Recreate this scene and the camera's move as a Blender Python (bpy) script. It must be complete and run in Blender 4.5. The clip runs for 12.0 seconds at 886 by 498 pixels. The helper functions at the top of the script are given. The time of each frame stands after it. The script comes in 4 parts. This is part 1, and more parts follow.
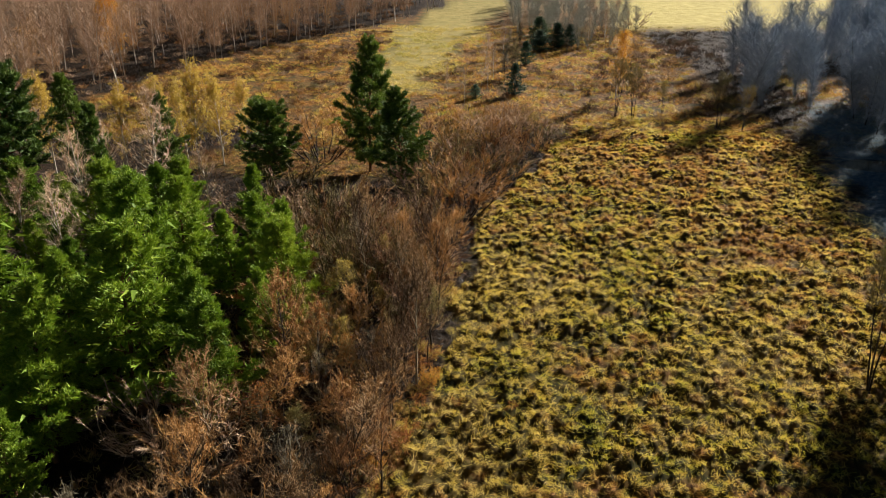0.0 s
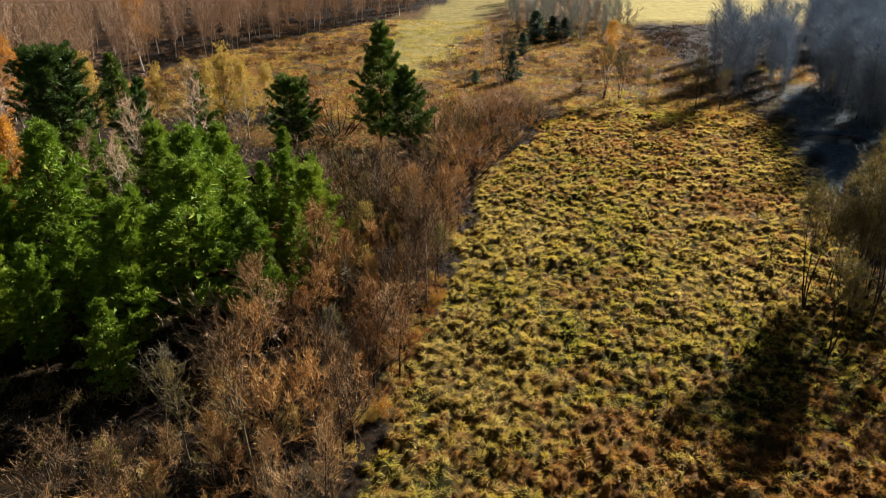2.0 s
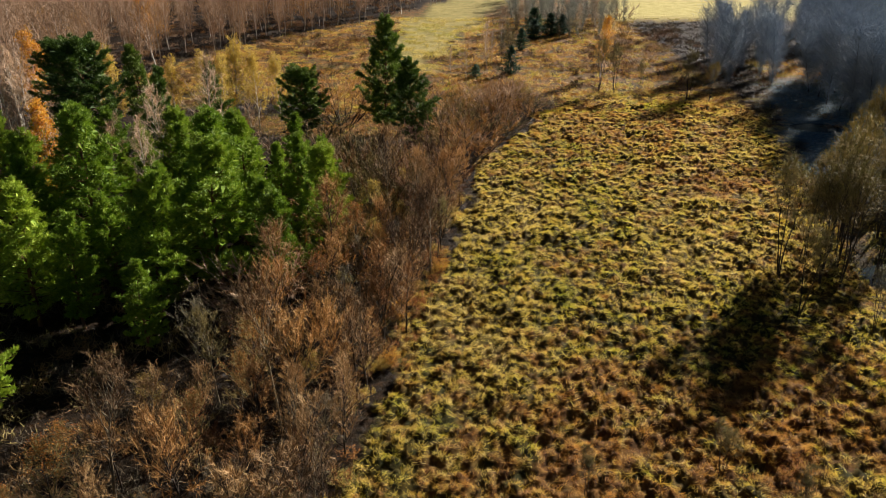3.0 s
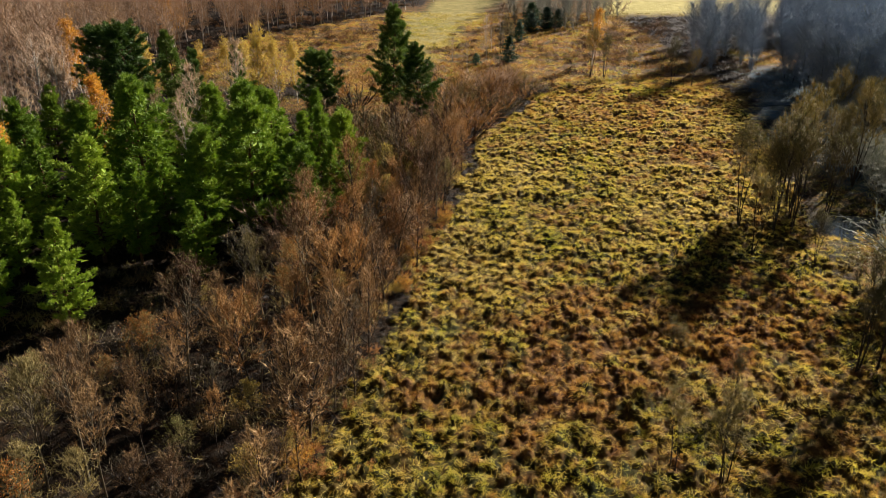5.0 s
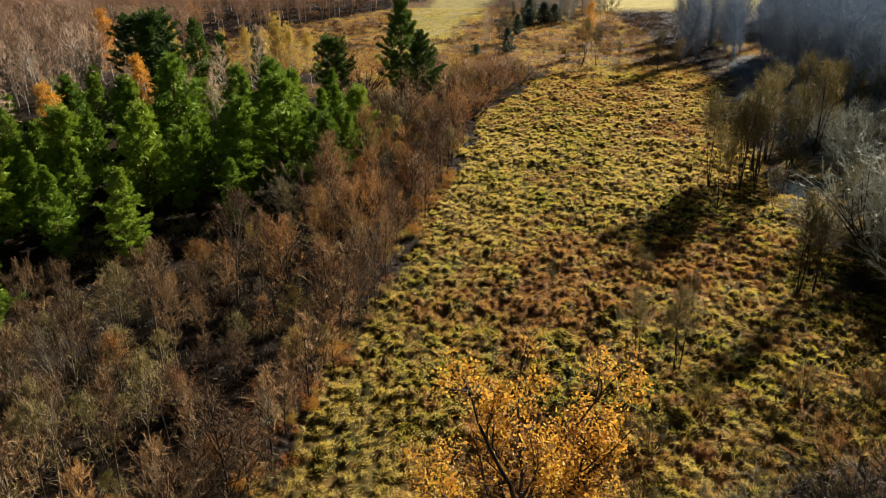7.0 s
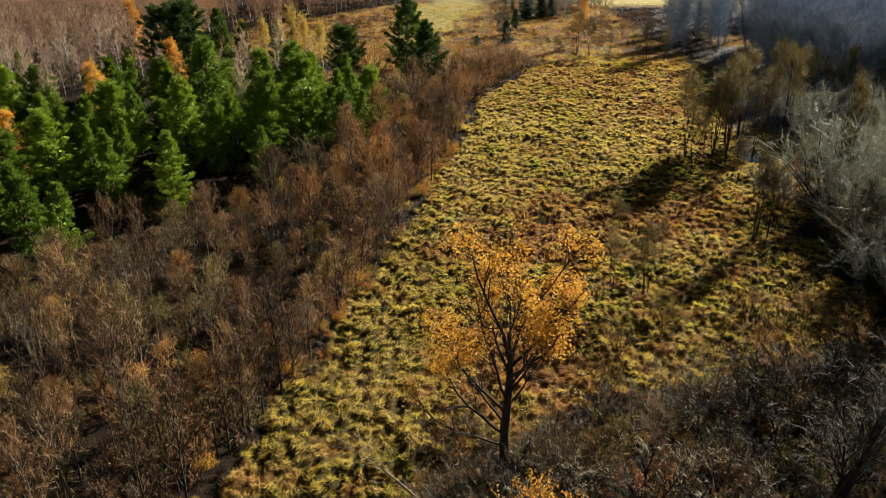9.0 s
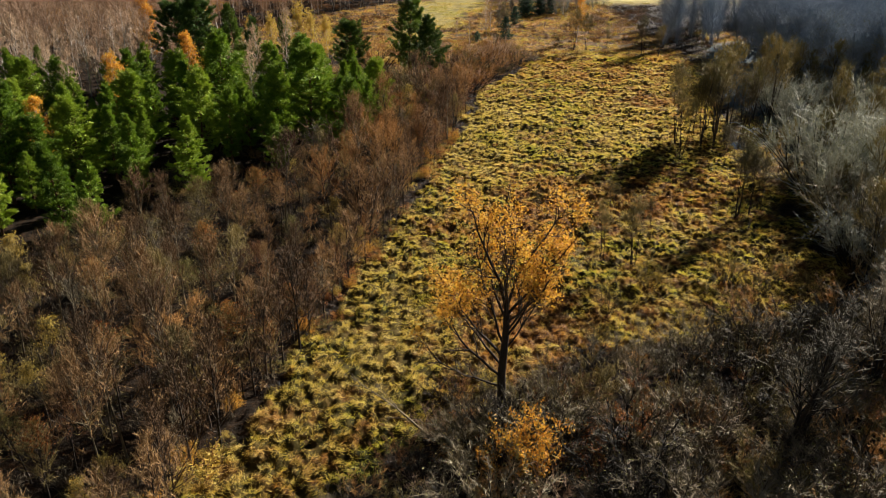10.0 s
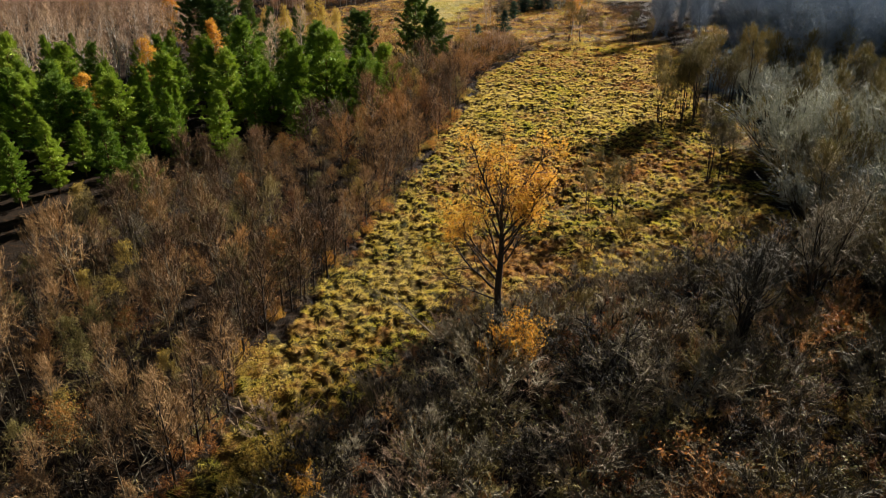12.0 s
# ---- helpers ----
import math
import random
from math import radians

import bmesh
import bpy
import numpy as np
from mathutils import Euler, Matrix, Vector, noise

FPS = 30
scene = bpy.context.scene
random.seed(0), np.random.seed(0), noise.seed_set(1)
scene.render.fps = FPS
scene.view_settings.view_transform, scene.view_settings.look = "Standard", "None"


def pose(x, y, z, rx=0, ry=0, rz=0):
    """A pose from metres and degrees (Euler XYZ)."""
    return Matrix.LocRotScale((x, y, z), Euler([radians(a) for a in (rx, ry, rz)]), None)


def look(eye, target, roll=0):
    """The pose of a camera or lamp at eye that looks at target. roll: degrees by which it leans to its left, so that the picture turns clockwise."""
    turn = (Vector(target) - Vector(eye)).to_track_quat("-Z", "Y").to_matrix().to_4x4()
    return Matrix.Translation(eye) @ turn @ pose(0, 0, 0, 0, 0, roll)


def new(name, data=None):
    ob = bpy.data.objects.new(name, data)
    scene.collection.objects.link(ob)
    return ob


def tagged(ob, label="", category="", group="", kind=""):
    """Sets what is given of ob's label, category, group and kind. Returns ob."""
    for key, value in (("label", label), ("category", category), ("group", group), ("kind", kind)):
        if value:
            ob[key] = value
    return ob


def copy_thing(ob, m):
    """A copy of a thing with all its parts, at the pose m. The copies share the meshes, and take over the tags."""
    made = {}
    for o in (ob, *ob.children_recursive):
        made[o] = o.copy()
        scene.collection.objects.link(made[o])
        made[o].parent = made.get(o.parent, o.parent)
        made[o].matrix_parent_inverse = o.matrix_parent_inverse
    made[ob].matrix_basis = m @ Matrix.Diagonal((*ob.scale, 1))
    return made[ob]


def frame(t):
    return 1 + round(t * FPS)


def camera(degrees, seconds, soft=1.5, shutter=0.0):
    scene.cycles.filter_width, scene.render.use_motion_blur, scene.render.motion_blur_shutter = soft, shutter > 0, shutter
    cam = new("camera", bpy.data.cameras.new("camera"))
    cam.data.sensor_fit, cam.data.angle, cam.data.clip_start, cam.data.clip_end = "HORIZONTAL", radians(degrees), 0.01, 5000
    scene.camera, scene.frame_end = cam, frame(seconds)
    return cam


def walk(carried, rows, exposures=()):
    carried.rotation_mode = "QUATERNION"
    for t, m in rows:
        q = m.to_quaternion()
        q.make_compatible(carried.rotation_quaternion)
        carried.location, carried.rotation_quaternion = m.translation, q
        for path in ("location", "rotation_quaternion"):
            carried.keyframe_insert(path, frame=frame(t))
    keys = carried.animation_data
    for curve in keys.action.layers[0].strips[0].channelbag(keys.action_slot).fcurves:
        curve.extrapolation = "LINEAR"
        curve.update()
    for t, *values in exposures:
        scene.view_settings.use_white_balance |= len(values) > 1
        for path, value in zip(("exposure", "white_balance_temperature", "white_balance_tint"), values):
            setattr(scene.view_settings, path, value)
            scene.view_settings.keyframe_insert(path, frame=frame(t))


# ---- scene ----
cam = camera(60.0, 12.0, soft=0.6)
PATH = [
    (0.0, (0.000, 0.000, 32.843), (-0.213, 45.361, 11.812), 0.188),
    (1.0, (-0.152, -6.207, 32.775), (-0.395, 39.176, 11.792), 0.134),
    (2.0, (-0.310, -12.391, 32.705), (-0.580, 33.012, 11.766), 0.090),
    (3.0, (-0.474, -18.553, 32.632), (-0.768, 26.869, 11.734), 0.056),
    (4.0, (-0.643, -24.693, 32.556), (-0.959, 20.746, 11.696), 0.032),
    (5.0, (-0.817, -30.811, 32.478), (-1.152, 14.644, 11.653), 0.018),
    (6.0, (-0.997, -36.907, 32.397), (-1.348, 8.563, 11.604), 0.014),
    (7.0, (-1.183, -42.981, 32.312), (-1.547, 2.503, 11.550), 0.020),
    (8.0, (-1.374, -49.032, 32.226), (-1.748, -3.536, 11.490), 0.036),
    (9.0, (-1.571, -55.061, 32.136), (-1.952, -9.554, 11.424), 0.061),
    (10.0, (-1.774, -61.068, 32.043), (-2.158, -15.552, 11.352), 0.097),
    (11.0, (-1.982, -67.053, 31.948), (-2.367, -21.529, 11.275), 0.142),
    (12.0, (-2.196, -73.016, 31.850), (-2.579, -27.484, 11.192), 0.198),
]
walk(cam, [(t, look(eye, aim, roll)) for t, eye, aim, roll in PATH])

# ---- light: a clear late-autumn sky with a low sun ahead and to one side ----
SUN_AZ, SUN_EL = 49.0, 24.0          # degrees from +x towards +y, and above the horizon
world = bpy.data.worlds.new("world")
scene.world = world
world.use_nodes = True
_wt = world.node_tree
_sky = _wt.nodes.new("ShaderNodeTexSky")
_sky.sky_type = "NISHITA"
_sky.sun_disc = False
_sky.sun_elevation = radians(SUN_EL)
_sky.sun_rotation = radians(90 - SUN_AZ)
_sky.dust_density = 0.3
_sky.ozone_density = 3.0
_wt.links.new(_sky.outputs[0], _wt.nodes["Background"].inputs[0])
_wt.nodes["Background"].inputs[1].default_value = 0.012
sun_dir = Vector((math.cos(radians(SUN_AZ)) * math.cos(radians(SUN_EL)),
                  math.sin(radians(SUN_AZ)) * math.cos(radians(SUN_EL)), math.sin(radians(SUN_EL))))
sun = new("sun", bpy.data.lights.new("sun", "SUN"))
sun.data.energy = 5.0
sun.data.angle = radians(0.6)
sun.data.color = (1.0, 0.93, 0.86)
sun.matrix_world = look(sun_dir * 400, (0, 0, 0))
scene.view_settings.exposure = 1.4


# ---- materials ----
def nodes_of(name):
    m = bpy.data.materials.new(name)
    m.use_nodes = True
    nt = m.node_tree
    nt.nodes.clear()
    out = nt.nodes.new("ShaderNodeOutputMaterial")
    return m, nt, out


def link(nt, a, b):
    nt.links.new(a, b)


def noise_node(nt, vec, scale, detail=3.0, rough=0.55):
    n = nt.nodes.new("ShaderNodeTexNoise")
    n.inputs["Scale"].default_value = scale
    n.inputs["Detail"].default_value = detail
    n.inputs["Roughness"].default_value = rough
    link(nt, vec, n.inputs["Vector"])
    return n.outputs["Fac"]


def ramp_node(nt, fac, stops):
    r = nt.nodes.new("ShaderNodeValToRGB")
    els = r.color_ramp.elements
    while len(els) < len(stops):
        els.new(0.5)
    for e, (p, c) in zip(els, stops):
        e.position, e.color = p, (*c, 1)
    link(nt, fac, r.inputs[0])
    return r.outputs[0]


def mix_node(nt, fac, a, b, mode="MIX"):
    n = nt.nodes.new("ShaderNodeMix")
    n.data_type, n.blend_type = "RGBA", mode
    if isinstance(fac, float):
        n.inputs[0].default_value = fac
    else:
        link(nt, fac, n.inputs[0])
    for socket, v in ((n.inputs[6], a), (n.inputs[7], b)):
        if isinstance(v, tuple):
            socket.default_value = (*v, 1)
        else:
            link(nt, v, socket)
    return n.outputs[2]


def math_node(nt, op, a, b=0.0, clamp=False):
    n = nt.nodes.new("ShaderNodeMath")
    n.operation, n.use_clamp = op, clamp
    for socket, v in ((n.inputs[0], a), (n.inputs[1], b)):
        if isinstance(v, (int, float)):
            socket.default_value = v
        else:
            link(nt, v, socket)
    return n.outputs[0]


def finish(nt, out, color, rough=0.9, bump=None, bump_strength=0.4, bump_distance=0.05, through_light=0.0, spec=0.25):
    b = nt.nodes.new("ShaderNodeBsdfPrincipled")
    b.inputs["Roughness"].default_value = rough
    b.inputs["Specular IOR Level"].default_value = spec
    link(nt, color, b.inputs["Base Color"])
    if bump is not None:
        bn = nt.nodes.new("ShaderNodeBump")
        bn.inputs["Strength"].default_value = bump_strength
        bn.inputs["Distance"].default_value = bump_distance
        link(nt, bump, bn.inputs["Height"])
        link(nt, bn.outputs[0], b.inputs["Normal"])
    shader = b.outputs[0]
    if through_light:
        t = nt.nodes.new("ShaderNodeBsdfTranslucent")
        link(nt, color, t.inputs["Color"])
        mx = nt.nodes.new("ShaderNodeMixShader")
        mx.inputs[0].default_value = through_light
        link(nt, shader, mx.inputs[1])
        link(nt, t.outputs[0], mx.inputs[2])
        shader = mx.outputs[0]
    link(nt, shader, out.inputs["Surface"])


def plant_material(name, stops, spread=0.5, through_light=0.0, rough=0.85, fine=6.0, island=0.35):
    """Bark, twigs, needles or leaves: grain along the thing, a tint of its own for every plant and every leaf."""
    m, nt, out = nodes_of(name)
    tc = nt.nodes.new("ShaderNodeTexCoord").outputs["Object"]
    info = nt.nodes.new("ShaderNodeObjectInfo").outputs["Random"]
    geo = nt.nodes.new("ShaderNodeNewGeometry").outputs["Random Per Island"]
    grain = noise_node(nt, tc, fine, 2.0)
    coarse = noise_node(nt, tc, 0.35, 2.0)
    f = math_node(nt, "MULTIPLY", grain, 0.5)
    f = math_node(nt, "ADD", f, math_node(nt, "MULTIPLY", coarse, 0.5))
    f = math_node(nt, "ADD", f, math_node(nt, "MULTIPLY", math_node(nt, "SUBTRACT", info, 0.5), spread))
    f = math_node(nt, "ADD", f, math_node(nt, "MULTIPLY", math_node(nt, "SUBTRACT", geo, 0.5), island), True)
    finish(nt, out, ramp_node(nt, f, stops), rough, through_light=through_light)
    return m


def bark_material(name, stops, scale=5.0, stretch=0.25):
    m, nt, out = nodes_of(name)
    tc = nt.nodes.new("ShaderNodeTexCoord").outputs["Object"]
    mp = nt.nodes.new("ShaderNodeMapping")
    mp.inputs["Scale"].default_value = (1, 1, stretch)
    link(nt, tc, mp.inputs["Vector"])
    a = noise_node(nt, mp.outputs[0], scale, 4.0, 0.65)
    b = noise_node(nt, tc, 0.6, 2.0)
    info = nt.nodes.new("ShaderNodeObjectInfo").outputs["Random"]
    f = math_node(nt, "ADD", math_node(nt, "MULTIPLY", a, 0.65), math_node(nt, "MULTIPLY", b, 0.35))
    f = math_node(nt, "ADD", f, math_node(nt, "MULTIPLY", math_node(nt, "SUBTRACT", info, 0.5), 0.25), True)
    finish(nt, out, ramp_node(nt, f, stops), 0.92, a, 0.8, 0.04, spec=0.15)
    return m


def grass_colour(nt, stops, lush=0.0, russet=None):
    """Old autumn grass: olive, straw and russet, by place; the zone attribute tells forest floor, russet fen and mown
    field, and its alpha the painted blue haze.
    """
    pos = nt.nodes.new("ShaderNodeNewGeometry").outputs["Position"]
    zone = nt.nodes.new("ShaderNodeAttribute")
    zone.attribute_name = "zone"
    sep = nt.nodes.new("ShaderNodeSeparateColor")
    link(nt, zone.outputs["Color"], sep.inputs[0])
    big = noise_node(nt, pos, 0.045, 3.0)
    mid = noise_node(nt, pos, 0.35, 3.0, 0.6)
    small = noise_node(nt, pos, 1.6, 3.0, 0.65)
    f = math_node(nt, "ADD", math_node(nt, "MULTIPLY", big, 0.45), math_node(nt, "MULTIPLY", mid, 0.35))
    f = math_node(nt, "ADD", f, math_node(nt, "MULTIPLY", small, 0.40))
    f = math_node(nt, "ADD", math_node(nt, "MULTIPLY", math_node(nt, "SUBTRACT", f, 0.6), 2.6), 0.5 + lush, True)
    col = ramp_node(nt, f, stops)
    patch = noise_node(nt, pos, 0.75, 2.0, 0.6)
    rust_f = math_node(nt, "ADD", sep.outputs[1], math_node(nt, "MULTIPLY", math_node(nt, "SUBTRACT", mid, 0.5), 1.6))
    rust_f = math_node(nt, "ADD", rust_f, math_node(nt, "MULTIPLY", math_node(nt, "SUBTRACT", patch, 0.5), 1.4))
    rust_f = math_node(nt, "MULTIPLY", math_node(nt, "SUBTRACT", rust_f, 0.27), 2.4, True)
    rust = ramp_node(nt, small, russet or RUST)
    col = mix_node(nt, rust_f, col, rust)
    col = mix_node(nt, sep.outputs[2], col, ramp_node(nt, mid, FIELD))
    col = mix_node(nt, math_node(nt, "MULTIPLY", zone.outputs["Alpha"], 0.85), col, ramp_node(nt, small, BLUE_HAZE))
    shaded_litter = ramp_node(nt, small, SHADED_LITTER)
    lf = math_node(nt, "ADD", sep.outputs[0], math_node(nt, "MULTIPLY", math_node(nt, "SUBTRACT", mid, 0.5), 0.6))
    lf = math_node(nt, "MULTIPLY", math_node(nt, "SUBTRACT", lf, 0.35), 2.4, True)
    col = mix_node(nt, lf, col, shaded_litter)
    return col, small, mid


GRASS = [(0.0, (0.07, 0.105, 0.010)), (0.22, (0.27, 0.285, 0.020)), (0.42, (0.50, 0.445, 0.042)), (0.65, (0.62, 0.455, 0.072)), (1.0, (0.76, 0.60, 0.17))]
# thatch under the blades, darkened to paint shade into the hollows
SHADED_THATCH = [(0.0, (0.010, 0.013, 0.004)), (0.3, (0.034, 0.032, 0.007)), (0.6, (0.085, 0.060, 0.014)), (1.0, (0.17, 0.115, 0.033))]
RUST = [(0.3, (0.16, 0.058, 0.012)), (0.5, (0.46, 0.22, 0.040)), (0.8, (0.68, 0.43, 0.11))]
# russet thatch, with the hollows' shade in its colour too
SHADED_RUST_THATCH = [(0.3, (0.038, 0.016, 0.006)), (0.5, (0.13, 0.062, 0.016)), (0.8, (0.28, 0.16, 0.045))]
FIELD = [(0.3, (0.34, 0.28, 0.075)), (0.7, (0.50, 0.41, 0.14))]
# blue of the hazy far shade, painted into the ground colour
BLUE_HAZE = [(0.3, (0.06, 0.105, 0.135)), (0.7, (0.15, 0.225, 0.27))]
# leaf litter, its colour darkened to hold the shade under the trees
SHADED_LITTER = [(0.25, (0.006, 0.005, 0.003)), (0.55, (0.022, 0.013, 0.006)), (0.8, (0.075, 0.036, 0.012))]

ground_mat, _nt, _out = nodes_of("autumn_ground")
_c, _s, _m = grass_colour(_nt, SHADED_THATCH, 0.0, SHADED_RUST_THATCH)
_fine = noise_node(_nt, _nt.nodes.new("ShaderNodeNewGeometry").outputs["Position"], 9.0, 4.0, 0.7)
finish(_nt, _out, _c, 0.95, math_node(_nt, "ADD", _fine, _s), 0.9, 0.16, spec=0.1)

tuft_mat, _nt, _out = nodes_of("dry_grass_blades")
_c, _s, _m = grass_colour(_nt, GRASS, 0.17)
_isl = _nt.nodes.new("ShaderNodeNewGeometry").outputs["Random Per Island"]
_hsv = _nt.nodes.new("ShaderNodeHueSaturation")
link(_nt, math_node(_nt, "ADD", math_node(_nt, "MULTIPLY", _isl, 0.6), 0.72), _hsv.inputs["Value"])
link(_nt, _c, _hsv.inputs["Color"])
finish(_nt, _out, _hsv.outputs[0], 0.6, through_light=0.45, spec=0.4)

water_mat, _nt, _out = nodes_of("dark_still_water")
_rip = noise_node(_nt, _nt.nodes.new("ShaderNodeTexCoord").outputs["Object"], 2.2, 3.0)
_wc = ramp_node(_nt, _rip, [(0.3, (0.012, 0.018, 0.020)), (0.7, (0.022, 0.030, 0.030))])
finish(_nt, _out, _wc, 0.06, _rip, 0.15, 0.03, spec=0.6)

dark_bark = bark_material("dark_alder_bark", [(0.2, (0.016, 0.013, 0.010)), (0.55, (0.05, 0.04, 0.03)), (0.85, (0.12, 0.10, 0.075))])
grey_bark = bark_material("pale_aspen_bark", [(0.2, (0.07, 0.055, 0.035)), (0.55, (0.17, 0.14, 0.09)), (0.85, (0.31, 0.265, 0.18))])
birch_bark = bark_material("white_birch_bark", [(0.25, (0.06, 0.05, 0.04)), (0.42, (0.48, 0.43, 0.36)), (0.8, (0.74, 0.70, 0.62))], 3.0, 1.6)
pine_bark = bark_material("orange_pine_bark", [(0.2, (0.06, 0.035, 0.02)), (0.55, (0.17, 0.09, 0.045)), (0.85, (0.30, 0.17, 0.09))])

brown_twigs = plant_material("brown_alder_twigs", [(0.15, (0.065, 0.036, 0.014)), (0.45, (0.175, 0.103, 0.042)), (0.8, (0.38, 0.235, 0.10))], 0.9)
red_twigs = plant_material("russet_twigs", [(0.15, (0.13, 0.056, 0.018)), (0.5, (0.34, 0.175, 0.055)), (0.85, (0.56, 0.33, 0.115))], 0.8)
olive_twigs = plant_material("olive_willow_twigs", [(0.15, (0.085, 0.066, 0.022)), (0.5, (0.21, 0.165, 0.058)), (0.85, (0.38, 0.295, 0.11))], 0.7)
birch_twigs = plant_material("tan_birch_twigs", [(0.15, (0.25, 0.16, 0.10)), (0.5, (0.48, 0.33, 0.21)), (0.85, (0.64, 0.48, 0.32))], 0.6)
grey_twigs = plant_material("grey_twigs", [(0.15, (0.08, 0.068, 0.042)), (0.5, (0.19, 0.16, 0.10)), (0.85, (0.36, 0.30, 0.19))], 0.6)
# grey twigs darkened, so the thicket's black gaps are partly painted shade
shaded_twigs = plant_material("shaded_thicket_twigs", [(0.15, (0.020, 0.016, 0.010)), (0.5, (0.062, 0.050, 0.031)), (0.85, (0.18, 0.14, 0.085))], 0.7)
# grey twigs, paled and cooled so their colour carries distant haze
haze_grey_twigs = plant_material("haze_grey_willow_twigs", [(0.15, (0.17, 0.18, 0.16)), (0.5, (0.38, 0.39, 0.33)), (0.85, (0.58, 0.57, 0.45))], 0.6)
# grey alder twigs tinted blue, painting haze and blue shade over the far bank
haze_blue_twigs = plant_material("haze_blue_alder_twigs", [(0.15, (0.16, 0.21, 0.28)), (0.5, (0.29, 0.34, 0.40)), (0.85, (0.44, 0.47, 0.46))], 0.6)
needles = plant_material("green_pine_needles", [(0.1, (0.06, 0.115, 0.008)), (0.45, (0.17, 0.27, 0.018)), (0.9, (0.36, 0.44, 0.04))], 0.5, 0.2, 0.65, 2.5, 0.45)
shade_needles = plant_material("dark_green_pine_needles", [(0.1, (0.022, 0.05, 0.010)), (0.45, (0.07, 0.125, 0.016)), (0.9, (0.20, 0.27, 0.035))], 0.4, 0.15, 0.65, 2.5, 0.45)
dark_needles = plant_material("dark_spruce_needles", [(0.1, (0.012, 0.035, 0.018)), (0.5, (0.03, 0.075, 0.032)), (0.9, (0.07, 0.13, 0.045))], 0.4, 0.2, 0.7, 2.5, 0.45)
orange_leaves = plant_material("orange_oak_leaves", [(0.1, (0.36, 0.14, 0.018)), (0.5, (0.64, 0.31, 0.033)), (0.9, (0.76, 0.46, 0.06))], 0.3, 0.45, 0.6, 2.0, 0.8)
gold_leaves = plant_material("golden_leaves", [(0.1, (0.36, 0.22, 0.03)), (0.5, (0.55, 0.38, 0.06)), (0.9, (0.62, 0.50, 0.12))], 0.3, 0.4, 0.6, 2.0, 0.8)
olive_leaves = plant_material("last_yellow_green_leaves", [(0.1, (0.12, 0.115, 0.022)), (0.5, (0.20, 0.18, 0.04)), (0.9, (0.30, 0.27, 0.08))], 0.4, 0.2, 0.6, 2.0, 0.8)
rust_leaves = plant_material("rust_red_leaves", [(0.1, (0.20, 0.06, 0.015)), (0.5, (0.38, 0.14, 0.03)), (0.9, (0.50, 0.24, 0.05))], 0.4, 0.4, 0.7, 2.0, 0.8)


# ---- mesh building ----
class Geo:
    """Collects triangles; every block of them has a material slot."""

    def __init__(self):
        self.v, self.f, self.k, self.n = [], [], [], 0

    def add(self, verts, faces, slot=0):
        self.v.append(np.asarray(verts, np.float32))
        self.f.append(np.asarray(faces, np.int32) + self.n)
        self.k.append(np.full(len(faces), slot, np.int32))
        self.n += len(verts)

    def tube(self, line, r0, r1, sides=5, slot=0):
        line = np.asarray(line, float)
        n = len(line)
        d = np.gradient(line, axis=0)
        d /= np.linalg.norm(d, axis=1)[:, None] + 1e-9
        ref = np.where(np.abs(d[:, 2:3]) > 0.9, [[1.0, 0, 0]], [[0, 0, 1.0]])
        a = np.cross(d, ref)
        a /= np.linalg.norm(a, axis=1)[:, None] + 1e-9
        b = np.cross(d, a)
        r = np.linspace(r0, r1, n)[:, None, None]
        ang = np.arange(sides) * 2 * np.pi / sides
        ring = line[:, None] + r * (np.cos(ang)[None, :, None] * a[:, None] + np.sin(ang)[None, :, None] * b[:, None])
        i = (np.arange(n - 1)[:, None] * sides + np.arange(sides)[None]).ravel()
        j = (np.arange(n - 1)[:, None] * sides + (np.arange(sides)[None] + 1) % sides).ravel()
        self.add(ring.reshape(-1, 3), np.concatenate([np.stack([i, j, j + sides], 1), np.stack([i, j + sides, i + sides], 1)]), slot)

    def slivers(self, rng, base, tip, width, slot=0, facing=None):
        side = np.cross(tip - base, rng.normal(size=base.shape) if facing is None else facing)
        side *= (np.broadcast_to(np.asarray(width), len(base)) / 2 / (np.linalg.norm(side, axis=1) + 1e-9))[:, None]
        v = np.stack([base - side, base + side, tip], 1).reshape(-1, 3)
        self.add(v, np.arange(len(v)).reshape(-1, 3), slot)

    def leaves(self, rng, centre, size, slot=0):
        n = len(centre)
        a = rng.normal(size=(n, 3))
        a /= np.linalg.norm(a, axis=1)[:, None]
        b = np.cross(a, rng.normal(size=(n, 3)))
        b /= np.linalg.norm(b, axis=1)[:, None] + 1e-9
        s = (size * rng.uniform(0.6, 1.3, n))[:, None]
        v = np.stack([centre - a * s, centre + b * s * 0.55, centre + a * s, centre - b * s * 0.55], 1).reshape(-1, 3)
        q = np.arange(n)[:, None] * 4
        self.add(v, np.concatenate([q + [[0, 1, 2]], q + [[0, 2, 3]]]), slot)

    def arrays(self):
        return np.concatenate(self.v), np.concatenate(self.f), np.concatenate(self.k)

    def mesh(self, name, *mats, smooth=False):
        v, f, k = self.arrays()
        me = bpy.data.meshes.new(name)
        me.vertices.add(len(v))
        me.vertices.foreach_set("co", v.ravel())
        me.loops.add(f.size)
        me.loops.foreach_set("vertex_index", f.ravel())
        me.polygons.add(len(f))
        me.polygons.foreach_set("loop_start", np.arange(len(f), dtype=np.int32) * 3)
        for m in mats:
            me.materials.append(m)
        if len(mats) > 1:
            me.polygons.foreach_set("material_index", k)
        me.polygons.foreach_set("use_smooth", np.full(len(f), smooth))
        me.update(calc_edges=True)
        return me


